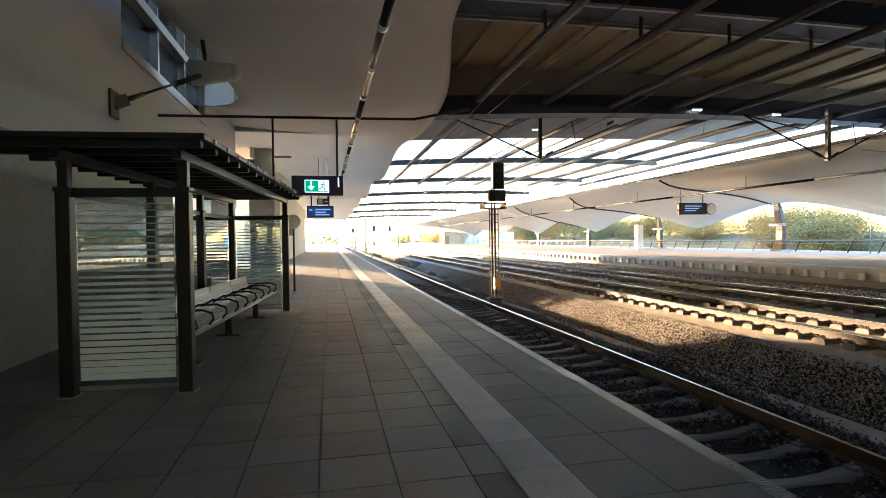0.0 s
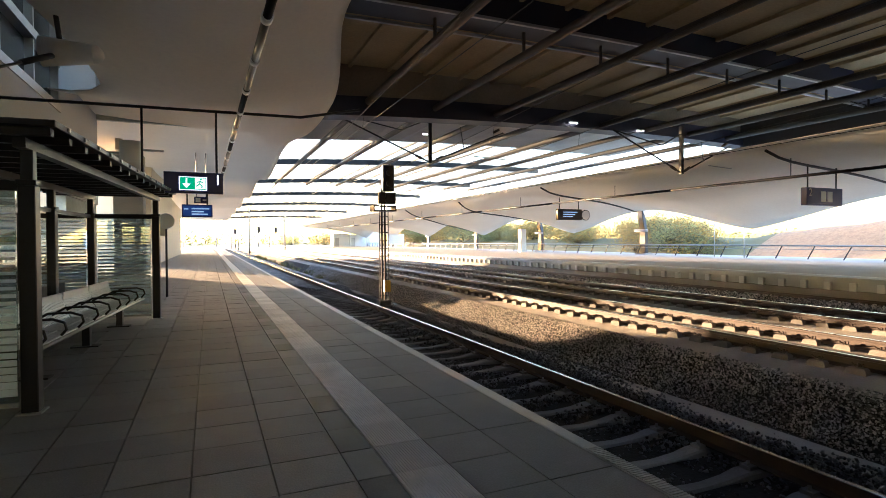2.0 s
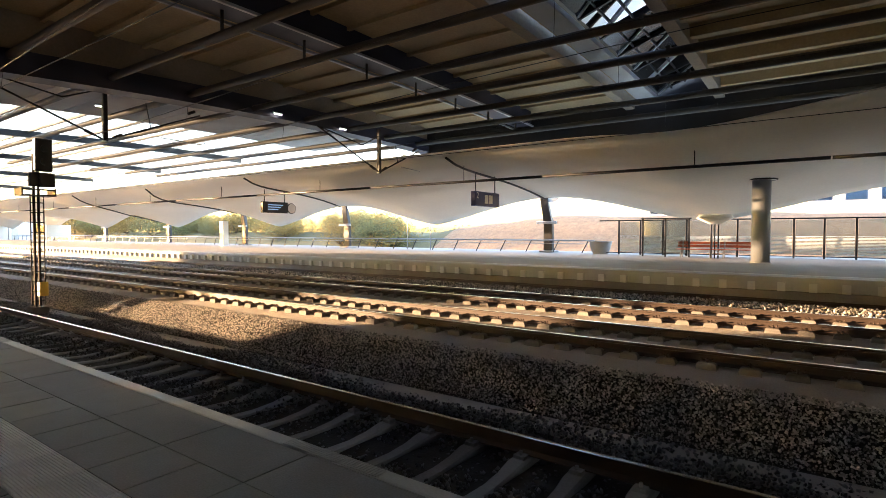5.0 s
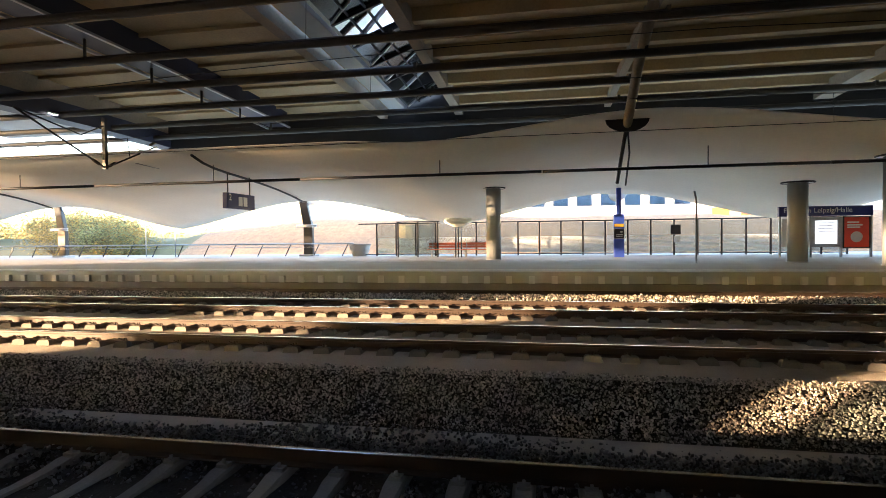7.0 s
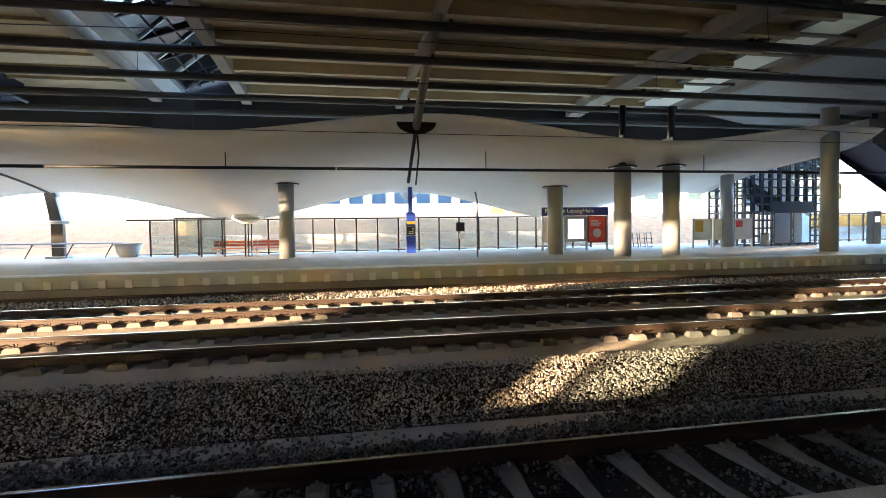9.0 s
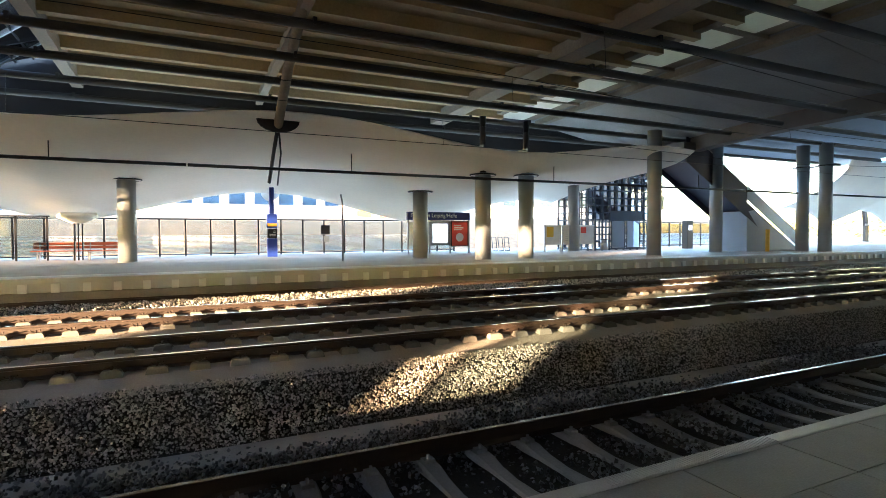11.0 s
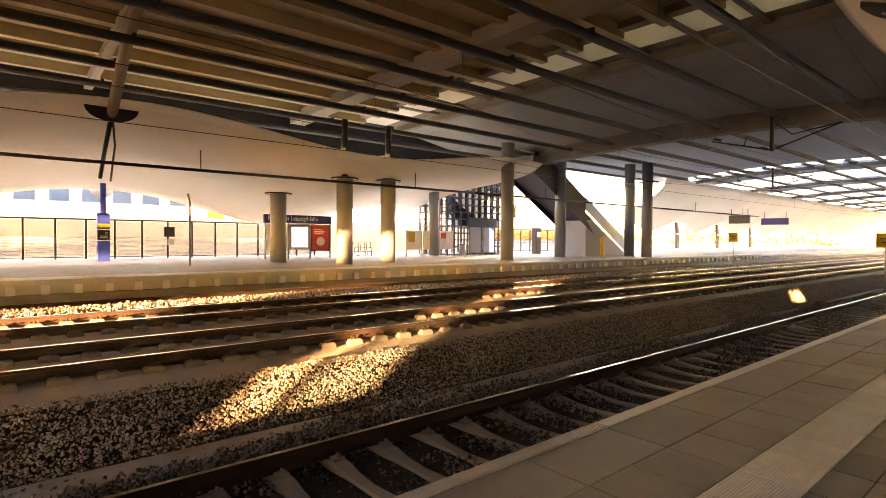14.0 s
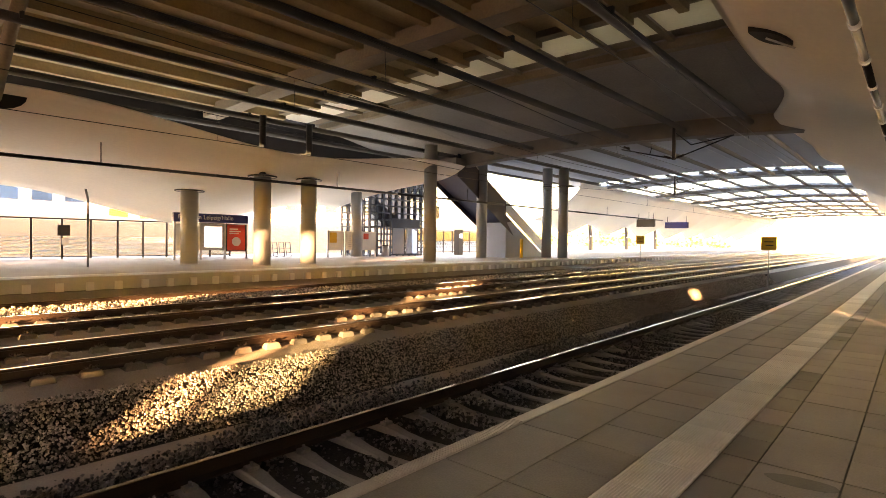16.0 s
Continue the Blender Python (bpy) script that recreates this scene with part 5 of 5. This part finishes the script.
box(bm, -0.2, 0.2, -0.2, 0.2, -0.05, 0.25)
part("footing", bm, "concrete_dark", sm)
bm = B()
for k in range(11):
    box(bm, -0.16, 0.16, -0.075, -0.05, 0.4 + 0.28 * k, 0.43 + 0.28 * k)
for dx in (-0.16, 0.16):
    box(bm, dx - 0.012, dx + 0.012, -0.075, -0.05, 0.3, 3.4)
part("ladder", bm, "mast", sm)
bm = B()
box(bm, -0.42, 0.40, -0.3, 0.3, 3.40, 3.44)
for dx in (-0.40, 0.38):
    box(bm, dx - 0.02, dx + 0.02, -0.3, 0.3, 3.44, 3.62)
box(bm, -0.42, 0.40, -0.3, -0.27, 3.55, 3.60)
part("service_basket", bm, "steel_dark", sm)
for x, z0, z1, w in ((0.12, 4.10, 5.02, 0.42), (0.08, 3.66, 4.06, 0.62)):
    bm = B()
    box(bm, x - w / 2, x + w / 2, -0.30, -0.10, z0, z1)
    bevel(bm, 0.03)
    hd = part("signal_head", bm, "black", sm)
    for q in range(2):
        bm = B()
        zz = z0 + (z1 - z0) * (0.3 + 0.4 * q)
        rod(bm, [(x, -0.42, zz), (x, -0.28, zz)], 0.10, 14)
        part("lens_hood", bm, "black", hd)
bm = B()
box(bm, 0.02, 0.22, -0.12, 0.12, 0.55, 0.95)
part("junction_box", bm, "yellow", sm, "weathered yellow junction box")


def registration(x, y, zb, zt, left, right, rise, name="overhead_line_support"):
    c = thing(name, "dark overhead line support hung from the roof beam", "overhead line support", (x, y, 0), group="overhead line supports")
    bm = B()
    box(bm, -0.07, 0.07, -0.07, 0.07, zb, zt)
    part("drop_tube", bm, "steel_dark", c)
    bm = B()
    rod(bm, [(0, 0, zb + 0.05), (-left, 0, zb + rise)], 0.035, 8)
    rod(bm, [(-left, 0, zb + rise), (-left * 0.3, 0, zb + rise * 0.72), (0, 0, zt - 0.3)], 0.028, 8)
    part("cantilever", bm, "steel_dark", c)
    bm = B()
    rod(bm, [(0, 0, zb + 0.05), (right, 0, zb + rise * 0.85)], 0.035, 8)
    rod(bm, [(right * 0.45, 0, zb + rise * 0.38), (right * 0.4, 0, zb + rise * 0.9)], 0.02, 6)
    part("cantilever", bm, "steel_dark", c)
    bm = B()
    rod(bm, [(right * 0.55, 0, zb + 0.45), (right * 1.05, 0, zb + 0.38)], 0.018, 6)
    part("steady_arm", bm, "steel", c)
    for sx, f in ((-1, 0.12), (1, 0.12), (1, 0.9)):
        bm = B()
        q = left if sx < 0 else right
        a = Vector((sx * q * f, 0, zb + 0.05 + rise * f * 0.95))
        d = Vector((sx * q, 0, rise)).normalized() * 0.16
        rod(bm, [a - d, a + d], 0.06, 8)
        part("insulator", bm, "rust", c)


registration(9.0, 21.9, 4.95, 7.2, 4.5, 3.7, 1.9)
registration(18.5, 16.9, 4.33, 6.35, 3.7, 2.9, 1.6)
registration(9.0, -26.7, 5.55, 7.2, 2.6, 2.6, 0.9)
registration(15.0, -45, 5.4, 7.0, 2.6, 2.6, 0.9)
for x, zc in ((4.37, 5.0), (8.87, 4.95), (12.42, 4.95), (16.8, 4.6)):
    ow = thing("overhead_wire", "thin overhead contact wire with carrying wire", "overhead wire", kind="structure", group="overhead wires")
    bm = B()
    rod(bm, [(x, -130, zc), (x, 180, zc)], 0.011, 5)
    part("contact_wire", bm, "steel_dark", ow)
    bm = B()
    pts = []
    for k in range(53):
        y = -130 + 6 * k
        pts.append((x + 0.05, y, zc + 0.65 + 0.35 * math.cos(2 * math.pi * y / 48)))
    rod(bm, pts, 0.011, 5)
    part("carrying_wire", bm, "steel_dark", ow)
    bm = B()
    for k in range(26):
        y = -128 + 12 * k
        rod(bm, [(x, y, zc), (x + 0.05, y, zc + 0.65 + 0.35 * math.cos(2 * math.pi * y / 48))], 0.006, 4)
    part("droppers", bm, "steel_dark", ow)

for x, y, z0, top, s in ((15.2, -38.6, -0.35, 2.05, 0.62), (5.9, -32.0, -0.8, 1.95, 0.70)):
    q = thing("track_sign", "small yellow track sign on a thin grey post", "track sign", (x, y, z0), group="yellow track signs")
    bm = B()
    rod(bm, [(0, 0, 0), (0, 0, top - z0)], 0.035, 8)
    part("post", bm, "steel", q)
    bm = B()
    box(bm, -s / 2, s / 2, 0.03, 0.05, top - z0 - s, top - z0)
    p = part("plate", bm, "yellow", q)
    bm = B()
    box(bm, -s * 0.3, s * 0.3, 0.051, 0.056, top - z0 - s * 0.42, top - z0 - s * 0.34)
    box(bm, -s * 0.3, s * 0.2, 0.051, 0.056, top - z0 - s * 0.68, top - z0 - s * 0.6)
    part("text_bars", bm, "black", p)

# lamps under the roof
for x, y, z in ((10.3, 25.5, 7.0), (15.5, 20.3, 6.95), (19.5, 20.3, 6.9), (24.4, 20.3, 6.1)):
    lm = thing("roof_lamp", "slim lit roof lamp under the beam", "lamp", (x, y, z), group="roof lamps")
    bm = B()
    box(bm, -0.24, 0.24, -0.05, 0.05, 0.0, 0.07)
    bevel(bm, 0.01)
    part("housing", bm, "steel", lm)
    bm = B()
    box(bm, -0.2, 0.2, -0.03, 0.03, -0.03, -0.001)
    part("lamp_tube", bm, "lamp", lm)

# ---- loose ballast ----
ICO = np.array([(1, 0, 0), (-1, 0, 0), (0, 1, 0), (0, -1, 0), (0, 0, 1), (0, 0, -1)], float)
OCT = np.array([(0, 2, 4), (2, 1, 4), (1, 3, 4), (3, 0, 4), (2, 0, 5), (1, 2, 5), (3, 1, 5), (0, 3, 5)])


def stones(name, n, place, size, label, group="", material="ballast"):
    """Many broken stones: uneven octahedra, each turned and stretched its own way."""
    rng = np.random.default_rng(len(name) + n)
    c = place(rng, n)
    s = size * rng.uniform(0.55, 1.25, (n, 1, 1)) * rng.uniform(0.6, 1.15, (n, 1, 3))
    q = rng.normal(size=(n, 4))
    q /= np.linalg.norm(q, axis=1, keepdims=True)
    w, x, y, z = q.T
    R = np.stack([1 - 2 * (y * y + z * z), 2 * (x * y - z * w), 2 * (x * z + y * w), 2 * (x * y + z * w), 1 - 2 * (x * x + z * z), 2 * (y * z - x * w), 2 * (x * z - y * w), 2 * (y * z + x * w), 1 - 2 * (x * x + y * y)], 1).reshape(n, 3, 3)
    v = np.einsum("nij,nkj->nki", R, (ICO[None] + rng.normal(0, 0.16, (n, 6, 3))) * s) + c[:, None, :]
    f = (OCT[None] + (np.arange(n) * 6)[:, None, None]).reshape(-1, 3)
    me = bpy.data.meshes.new(name)
    me.vertices.add(n * 6)
    me.vertices.foreach_set("co", v.reshape(-1).astype(np.float32))
    me.loops.add(n * 24)
    me.loops.foreach_set("vertex_index", f.reshape(-1).astype(np.int32))
    me.polygons.add(n * 8)
    me.polygons.foreach_set("loop_start", np.arange(0, n * 24, 3, dtype=np.int32))
    me.update(calc_edges=True)
    me.validate()
    me.materials.append(M[material])
    return tagged(new(name, me), label, "ballast", group, "stuff")


def bank(rng, n):
    f = rng.uniform(0, 1, n)
    y = rng.uniform(-38, 42, n)
    ragged = 0.05 * np.sin(y * 1.7) + 0.03 * np.sin(y * 4.3)
    return np.c_[6.56 + ragged * (1 - f) + 0.77 * f, y, -0.815 + 0.545 * f + 0.03 * np.sin(f * 9 + y * 2) * f * (1 - f) + rng.uniform(-0.012, 0.018, n)]


def crumbs(rng, n):
    return np.c_[6.40 + 0.24 * rng.random(n) ** 0.6, rng.uniform(-30, 34, n), -0.80 + rng.uniform(-0.005, 0.012, n)]


def trough(rng, n):
    x = rng.uniform(2.85, 6.3, n)
    y = rng.uniform(-24, 28, n)
    d = np.abs((y + 55) / 0.6 - np.round((y + 55) / 0.6)) * 0.6
    on = (d < 0.125) & (x > 3.03) & (x < 5.71)
    keep = np.where(on, -0.12, 0.0)
    return np.c_[x, y, -0.80 + keep + rng.uniform(-0.02, 0.05, n) + 0.06 * np.sin(x * 3 + y)]


def strip(rng, n):
    x = rng.uniform(13.95, 15.5, n)
    return np.c_[x, rng.uniform(-45, 60, n), np.interp(x, [13.9, 14.35, 15.5], [-0.31, -0.16, -0.16]) + rng.uniform(-0.01, 0.04, n)]


def seam(rng, n):
    x = rng.uniform(5.3, 6.03, n)
    return np.c_[x, rng.uniform(-30, 40, n), -0.775 + rng.uniform(-0.03, 0.045, n)]


stones("ballast_crumbs", 9000, crumbs, 0.010, "small gravel crumbs along the dusty cable channel")
stones("ballast_bank", 135000, bank, 0.019, "grey broken ballast stones banked against the track slab")
stones("ballast_trough", 62000, trough, 0.027, "ballast stones between the concrete sleepers, darkened for shade", material="ballast_shaded")
stones("ballast_far", 34000, strip, 0.036, "grey ballast stones beside the far track")
stones("ballast_seam", 26000, seam, 0.026, "dark ballast stones beside the near rail", material="ballast_shaded")

# weeds at the northern end
rng = random.Random(5)
vs, fs = [], []
for k in range(90):
    cx, cy = 6.9 + rng.uniform(-0.5, 0.6), 26 + rng.random() ** 0.8 * 60
    for b in range(26):
        a, l = rng.uniform(0, 6.28), rng.uniform(0.1, 0.34)
        px_, py_ = cx + rng.uniform(-0.25, 0.25), cy + rng.uniform(-0.5, 0.5)
        o = len(vs)
        vs += [(px_ - 0.02, py_, -0.8), (px_ + 0.02, py_, -0.8), (px_ + math.cos(a) * l * 0.6, py_ + math.sin(a) * l * 0.6, -0.75 + l)]
        fs.append((o, o + 1, o + 2))
tagged(raw("track_weeds", vs, fs, "leaf"), "low yellow-green weeds growing between the tracks", "weeds", "", "stuff")

# ---- outside: banks, bushes, trees, buildings, masts ----


def bank_height(x, y):
    up = min(1.0, max(0.0, (x - 38.5) / 9.0))
    up = up * up * (3 - 2 * up)
    top = 3.1 if y < 22 else 3.1 - 1.5 * min(1, (y - 22) / 14)
    lump = 0.35 * noise.noise((x * 0.15, y * 0.15, 3)) + 0.12 * noise.noise((x * 0.6, y * 0.6, 1))
    return -0.9 + (top + 0.9) * up + lump * up


for name, lo, hi, m, lab in (("earth_bank", -60.0, 31.5, "earth", "bare reddish earth bank behind the platform"), ("grass_bank", 31.5, 170.0, "grass", "overgrown grassy bank behind the platform")):
    xs_ = [38 + 1.2 * i for i in range(40)]
    ys_ = list(np.arange(lo, hi + 0.1, 1.5))
    vs, fs = [], []
    for x in xs_:
        for y in ys_:
            vs.append((x, y, bank_height(x, y)))
    ny = len(ys_)
    for i in range(len(xs_) - 1):
        for j in range(ny - 1):
            a = i * ny + j
            fs.append((a, a + ny, a + ny + 1, a + 1))
    tagged(raw(name, vs, fs, m, None, True), lab, "bank", "", "structure")


def leaves(bm_v, bm_f, c, r, n, rng, size):
    for _ in range(n):
        d = Vector((rng.gauss(0, 1), rng.gauss(0, 1), rng.gauss(0, 0.8))).normalized() * r * rng.uniform(0.35, 1.0) ** 0.5
        p = Vector(c) + d
        u = Vector((rng.gauss(0, 1), rng.gauss(0, 1), rng.gauss(0, 1))).normalized() * size * rng.uniform(0.6, 1.3)
        v = u.orthogonal().normalized() * size * 0.6
        o = len(bm_v)
        bm_v += [tuple(p - u), tuple(p + v), tuple(p + u), tuple(p - v)]
        bm_f.append((o, o + 1, o + 2, o + 3))


def tree(x, y, h, spread, material, label, seed, bush=False):
    rng = random.Random(seed)
    z = bank_height(x, y) - 0.05 if 38 < x < 84 and -60 < y < 170 else -1.02
    t = thing("bush" if bush else "tree", label, "bush" if bush else "tree", (x, y, z), group="bushes and trees")
    bm = B()
    fork = h * (0.05 if bush else 0.22)
    rod(bm, [(0, 0, 0), (0.05 * h * rng.uniform(-1, 1), 0, fork)], 0.035 * h, 8, 0.022 * h)
    tips = []
    for k in range(7):
        a = k * 0.9 + rng.uniform(-0.3, 0.3)
        tip = Vector((math.cos(a) * spread * rng.uniform(0.35, 0.8), math.sin(a) * spread * rng.uniform(0.35, 0.8), h * (rng.uniform(0.25, 0.85) if bush else rng.uniform(0.35, 0.92))))
        rod(bm, [(0, 0, fork * 0.9), tuple(Vector((0, 0, fork)).lerp(tip, 0.55) + Vector((0, 0, 0.05 * h))), tuple(tip)], 0.016 * h, 5, 0.005 * h)
        tips.append(tip)
    part("trunk", bm, "bark", t)
    vs, fs = [], []
    for tip in tips:
        leaves(vs, fs, tip, spread * rng.uniform(0.35, 0.55), 200, rng, 0.022 * h + 0.05)
        leaves(vs, fs, tip * 0.75, spread * 0.45, 90, rng, 0.022 * h + 0.05)
    raw("crown", vs, fs, material, t)


rng = random.Random(11)
k = 0
for x, y, h, s, m in ((42, 36.5, 2.2, 1.9, "leaf"), (45, 39, 2.2, 2.2, "leaf_gold"), (45, 43, 2.8, 2.6, "leaf"), (48, 50, 3.2, 3.0, "leaf_gold"), (47, 58, 2.6, 2.6, "leaf"), (50, 66, 3.6, 3.2, "leaf"), (49, 74, 3.2, 3.0, "leaf_gold"), (52, 82, 3.4, 3.0, "leaf"), (50, 92, 5.2, 3.6, "leaf_gold"), (48, 104, 6.5, 4.2, "leaf_gold"), (52, 116, 6.0, 4.2, "leaf_gold"), (46, 128, 6.6, 4.4, "leaf_gold"), (56, 100, 4.5, 3.6, "leaf"), (42, 140, 5.2, 4.0, "leaf_gold"), (54, 140, 6.2, 4.4, "leaf"), (60, 120, 6.0, 4.2, "leaf"), (44, 160, 6.5, 4.6, "leaf"), (34, 172, 6.2, 4.8, "leaf_gold"), (26, 190, 6.2, 5.0, "leaf")):
    k += 1
    tree(x, y, h, s, m, "bushy autumn tree with golden leaves" if m == "leaf_gold" and h > 4 else "low autumn bush with yellow leaves" if m == "leaf_gold" else "bushy green tree on the bank" if h > 4 else "low green bush on the bank", k, h < 4)

rb = random.Random(21)
for q in range(46):
    y = 37 + 105 * rb.random() ** 1.1
    x = 41 + min(10.0, 0.5 * (y - 34)) * rb.random() + 0.03 * y
    h = rb.uniform(1.3, 2.6) + 0.012 * y
    gold = rb.random() < 0.4
    tree(x, y, h, h * rb.uniform(0.9, 1.4), "leaf_gold" if gold else "leaf", "low autumn bush with yellow leaves" if gold else "low green bush on the bank", 100 + q, True)

hut = thing("equipment_hut", "low white equipment huts beyond the platform end", "hut", (31.0, 122.0, ZF - 0.1))
for x0, x1, z1 in ((-5.2, -1.6, 2.9), (-1.5, 1.8, 2.7), (1.9, 5.8, 3.3)):
    bm = B()
    box(bm, x0, x1, -1.5, 1.5, 0, z1)
    bevel(bm, 0.03)
    b = part("hut_body", bm, "hut", hut)
    bm = B()
    box(bm, x0 - 0.1, x1 + 0.1, -1.6, 1.6, z1, z1 + 0.12)
    part("roof", bm, "steel", b)
    bm = B()
    box(bm, x0 + 0.4, x0 + 1.3, -1.53, -1.5, 0.05, 2.1)
    part("door", bm, "steel", b)
bx = thing("timetable_stand", "white framed timetable stand on the far platform", "notice case", (31.0, 92.0, ZF))
bm = B()
box(bm, -1.6, 1.6, -0.06, 0.06, 0.6, 2.4)
part("panel", bm, "white", bx)
for q in (-1.5, 0.0, 1.5):
    bm = B()
    box(bm, q - 0.05, q + 0.05, -0.05, 0.05, 0, 0.62)
    part("post", bm, "steel", bx)


def mast(x, y, h, side):
    m = thing("overhead_mast", "slim concrete overhead line mast", "mast", (x, y, -0.6), group="overhead line masts")
    bm = B()
    rod(bm, [(0, 0, 0), (0, 0, h)], 0.16, 8, 0.10)
    part("pole", bm, "concrete", m)
    bm = B()
    rod(bm, [(0, 0, h - 1.2), (side * 2.6, 0, h - 1.5)], 0.04, 6)
    rod(bm, [(0, 0, h - 2.6), (side * 2.6, 0, h - 1.5)], 0.04, 6)
    part("bracket", bm, "steel", m)


for x, y, s in ((6.6, 140, 1), (6.6, 100, 1), (14.9, 150, -1), (14.9, 118, -1), (20.5, 165, -1), (2.0, 165, 1), (6.6, 182, 1), (25, 178, -1), (14.9, 186, -1), (-6, 150, 1), (-5, 184, 1)):
    mast(x, y, 8.4, s)
for x, y in ((10.6, 130), (14.9, 135), (6.7, 158)):
    s = thing("signal_mast", "distant railway signal on a slim mast", "railway signal", (x, y, -0.6), group="distant signals")
    bm = B()
    rod(bm, [(0, 0, 0), (0, 0, 5.2)], 0.09, 8)
    part("mast", bm, "steel_dark", s)
    bm = B()
    box(bm, -0.35, 0.35, -0.2, 0.1, 4.2, 5.6)
    part("signal_head", bm, "black", s)


def building(x, y0, y1, h, label, wallm, winm, z=0.0, floors=2, bays=8):
    b = thing("airport_building", label, "building", (x, (y0 + y1) / 2, z))
    l = (y1 - y0) / 2
    bm = B()
    box(bm, 0, 14, -l, l, 0, h)
    part("wall", bm, wallm, b)
    bm = B()
    box(bm, -0.3, 14.3, -l - 0.3, l + 0.3, h, h + 0.35)
    part("roof", bm, "concrete", b)
    for f in range(floors):
        for k in range(bays):
            ya = -l + 2 * l * (k + 0.15) / bays
            yb = -l + 2 * l * (k + 0.85) / bays
            za = h * (f + 0.25) / floors
            zb = h * (f + 0.85) / floors
            bm = B()
            box(bm, -0.06, 0.02, ya, yb, za, zb)
            wn = part("window", bm, "steel", b)
            bm = B()
            box(bm, -0.09, -0.062, ya + 0.12, yb - 0.12, za + 0.12, zb - 0.12)
            part("pane", bm, winm, wn)


building(72, -34, 2, 8.2, "pale airport building with rows of windows", "facade", "glass_blue", 0.0, 2, 12)
building(76, 9, 20, 6.6, "small pale building with bluish glass front", "facade", "glass_blue", 0.0, 2, 6)
building(72, -80, -44, 9.0, "long pale airport building with glass bands", "facade", "glass_blue", 0.0, 2, 10)
for y, m in ((-21.9, "yellow"), (-25.2, "orange")):
    c = thing("advert_panel", "bright advertising panel on the airport building", "sign", (71.7, y, 3.9), group="advert panels")
    bm = B()
    box(bm, -0.15, 0.0, -1.0, 1.0, -0.7, 0.8)
    part("panel", bm, m, c)
    bm = B()
    box(bm, -0.2, 0.05, -1.1, 1.1, -0.78, -0.71)
    part("frame", bm, "steel", c)
far = thing("distant_woods", "hazy band of woods along the horizon", "woods", kind="stuff")
rng = random.Random(3)
vs, fs = [], []
for k in range(420):
    a = rng.uniform(-2.2, 2.9)
    d = rng.uniform(320, 520)
    leaves(vs, fs, (math.sin(a) * d, math.cos(a) * d, rng.uniform(0, 3)), rng.uniform(5, 9), 26, rng, 1.3)
raw("woods", vs, fs, "leaf", far)

# ---- paving of the near platform, piece by piece ----
floor = thing("floor", "grey concrete slab paving with dark joints and stains", "paving", kind="structure")
groups = {}
for x, w, l, m, near, ribs, name, shift in (
        (-3.56, 0.5, 0.5, "slab", (2.5, 9), 0, "slab", 0.03), (-3.06, 0.5, 0.5, "slab", (2.5, 9), 0, "slab", 0.03), (-2.56, 0.5, 0.5, "slab", (2.5, 10), 0, "slab", 0.03),
        (-2.06, 0.5, 0.5, "slab", (2, 13), 0, "slab", 0.03), (-1.56, 0.5, 0.5, "slab", (1.5, 14), 0, "slab", 0.03), (-1.06, 0.5, 0.5, "slab", (1.5, 15), 0, "slab", 0.03),
        (-0.56, 0.5, 0.5, "slab", (1.5, 16), 0, "slab", 0.03), (-0.06, 0.5, 0.5, "slab", (-12, 18), 0, "slab", 0.03), (0.44, 0.49, 0.5, "slab", (-16, 20), 0, "slab", 0.03),
        (0.93, 0.25, 0.5, "slab_dark", (-20, 22), 0, "slab", 0.03), (1.18, 0.40, 0.5, "tactile", (-22, 24), 20, "tactile_slab", 0.03),
        (1.58, 0.5, 0.5, "slab", (-18, 20), 0, "slab", 0.03), (2.08, 0.525, 1.0, "slab", (-18, 20), 0, "slab", 0.03)):
    vs, fs = pave(x, w, l, m, -149, 189, near, ribs, name, shift)
    a = groups.setdefault(m, ([], []))
    o = len(a[0])
    a[0].extend(vs)
    a[1].extend([tuple(i + o for i in f) for f in fs])
for m, (vs, fs) in groups.items():
    tagged(raw("slabs_beyond", vs, fs, m, floor), kind="stuff")
bm = B()
box(bm, -9, -3.565, -149, 189, -0.06, -0.002)
part("slab_field", bm, "slab", floor)
bm = B()
prism(bm, [(2.608, -0.3), (2.608, -0.002), (2.625, 0.003), (EDGE - 0.03, 0.003), (EDGE, -0.02), (EDGE, -0.10), (EDGE - 0.04, -0.3)], -149, 189)
# dark dried spill on the paving
sv = []
for k in range(28):
    a = 2 * math.pi * k / 28
    r = 1 + 0.16 * noise.noise((math.cos(a) * 1.7, math.sin(a) * 1.7, 4))
    sv.append((0.64 + 0.20 * r * math.cos(a) + 0.05 * math.sin(a), -4.28 + 0.10 * r * math.sin(a)))
sp = B()
prism(sp, sv, 0.0022, 0.0032, "z")
solid("floor_stain", sp, "slab_dark", "dark dried spill on the paving slabs", "stain")
edge = solid("platform_edge", bm, "edge", "pale worn edge stones of the platform", "kerb")
bm = B()
k = 0
for y0, y1 in ((2.4, 3.35), (-4.0, -2.4), (9.6, 10.6)):
    y = y0
    while y < y1:
        box(bm, 2.615, EDGE - 0.035, y, y + 0.014, 0.003, 0.009)
        y += 0.028
part("edge_ribs", bm, "edge", edge)
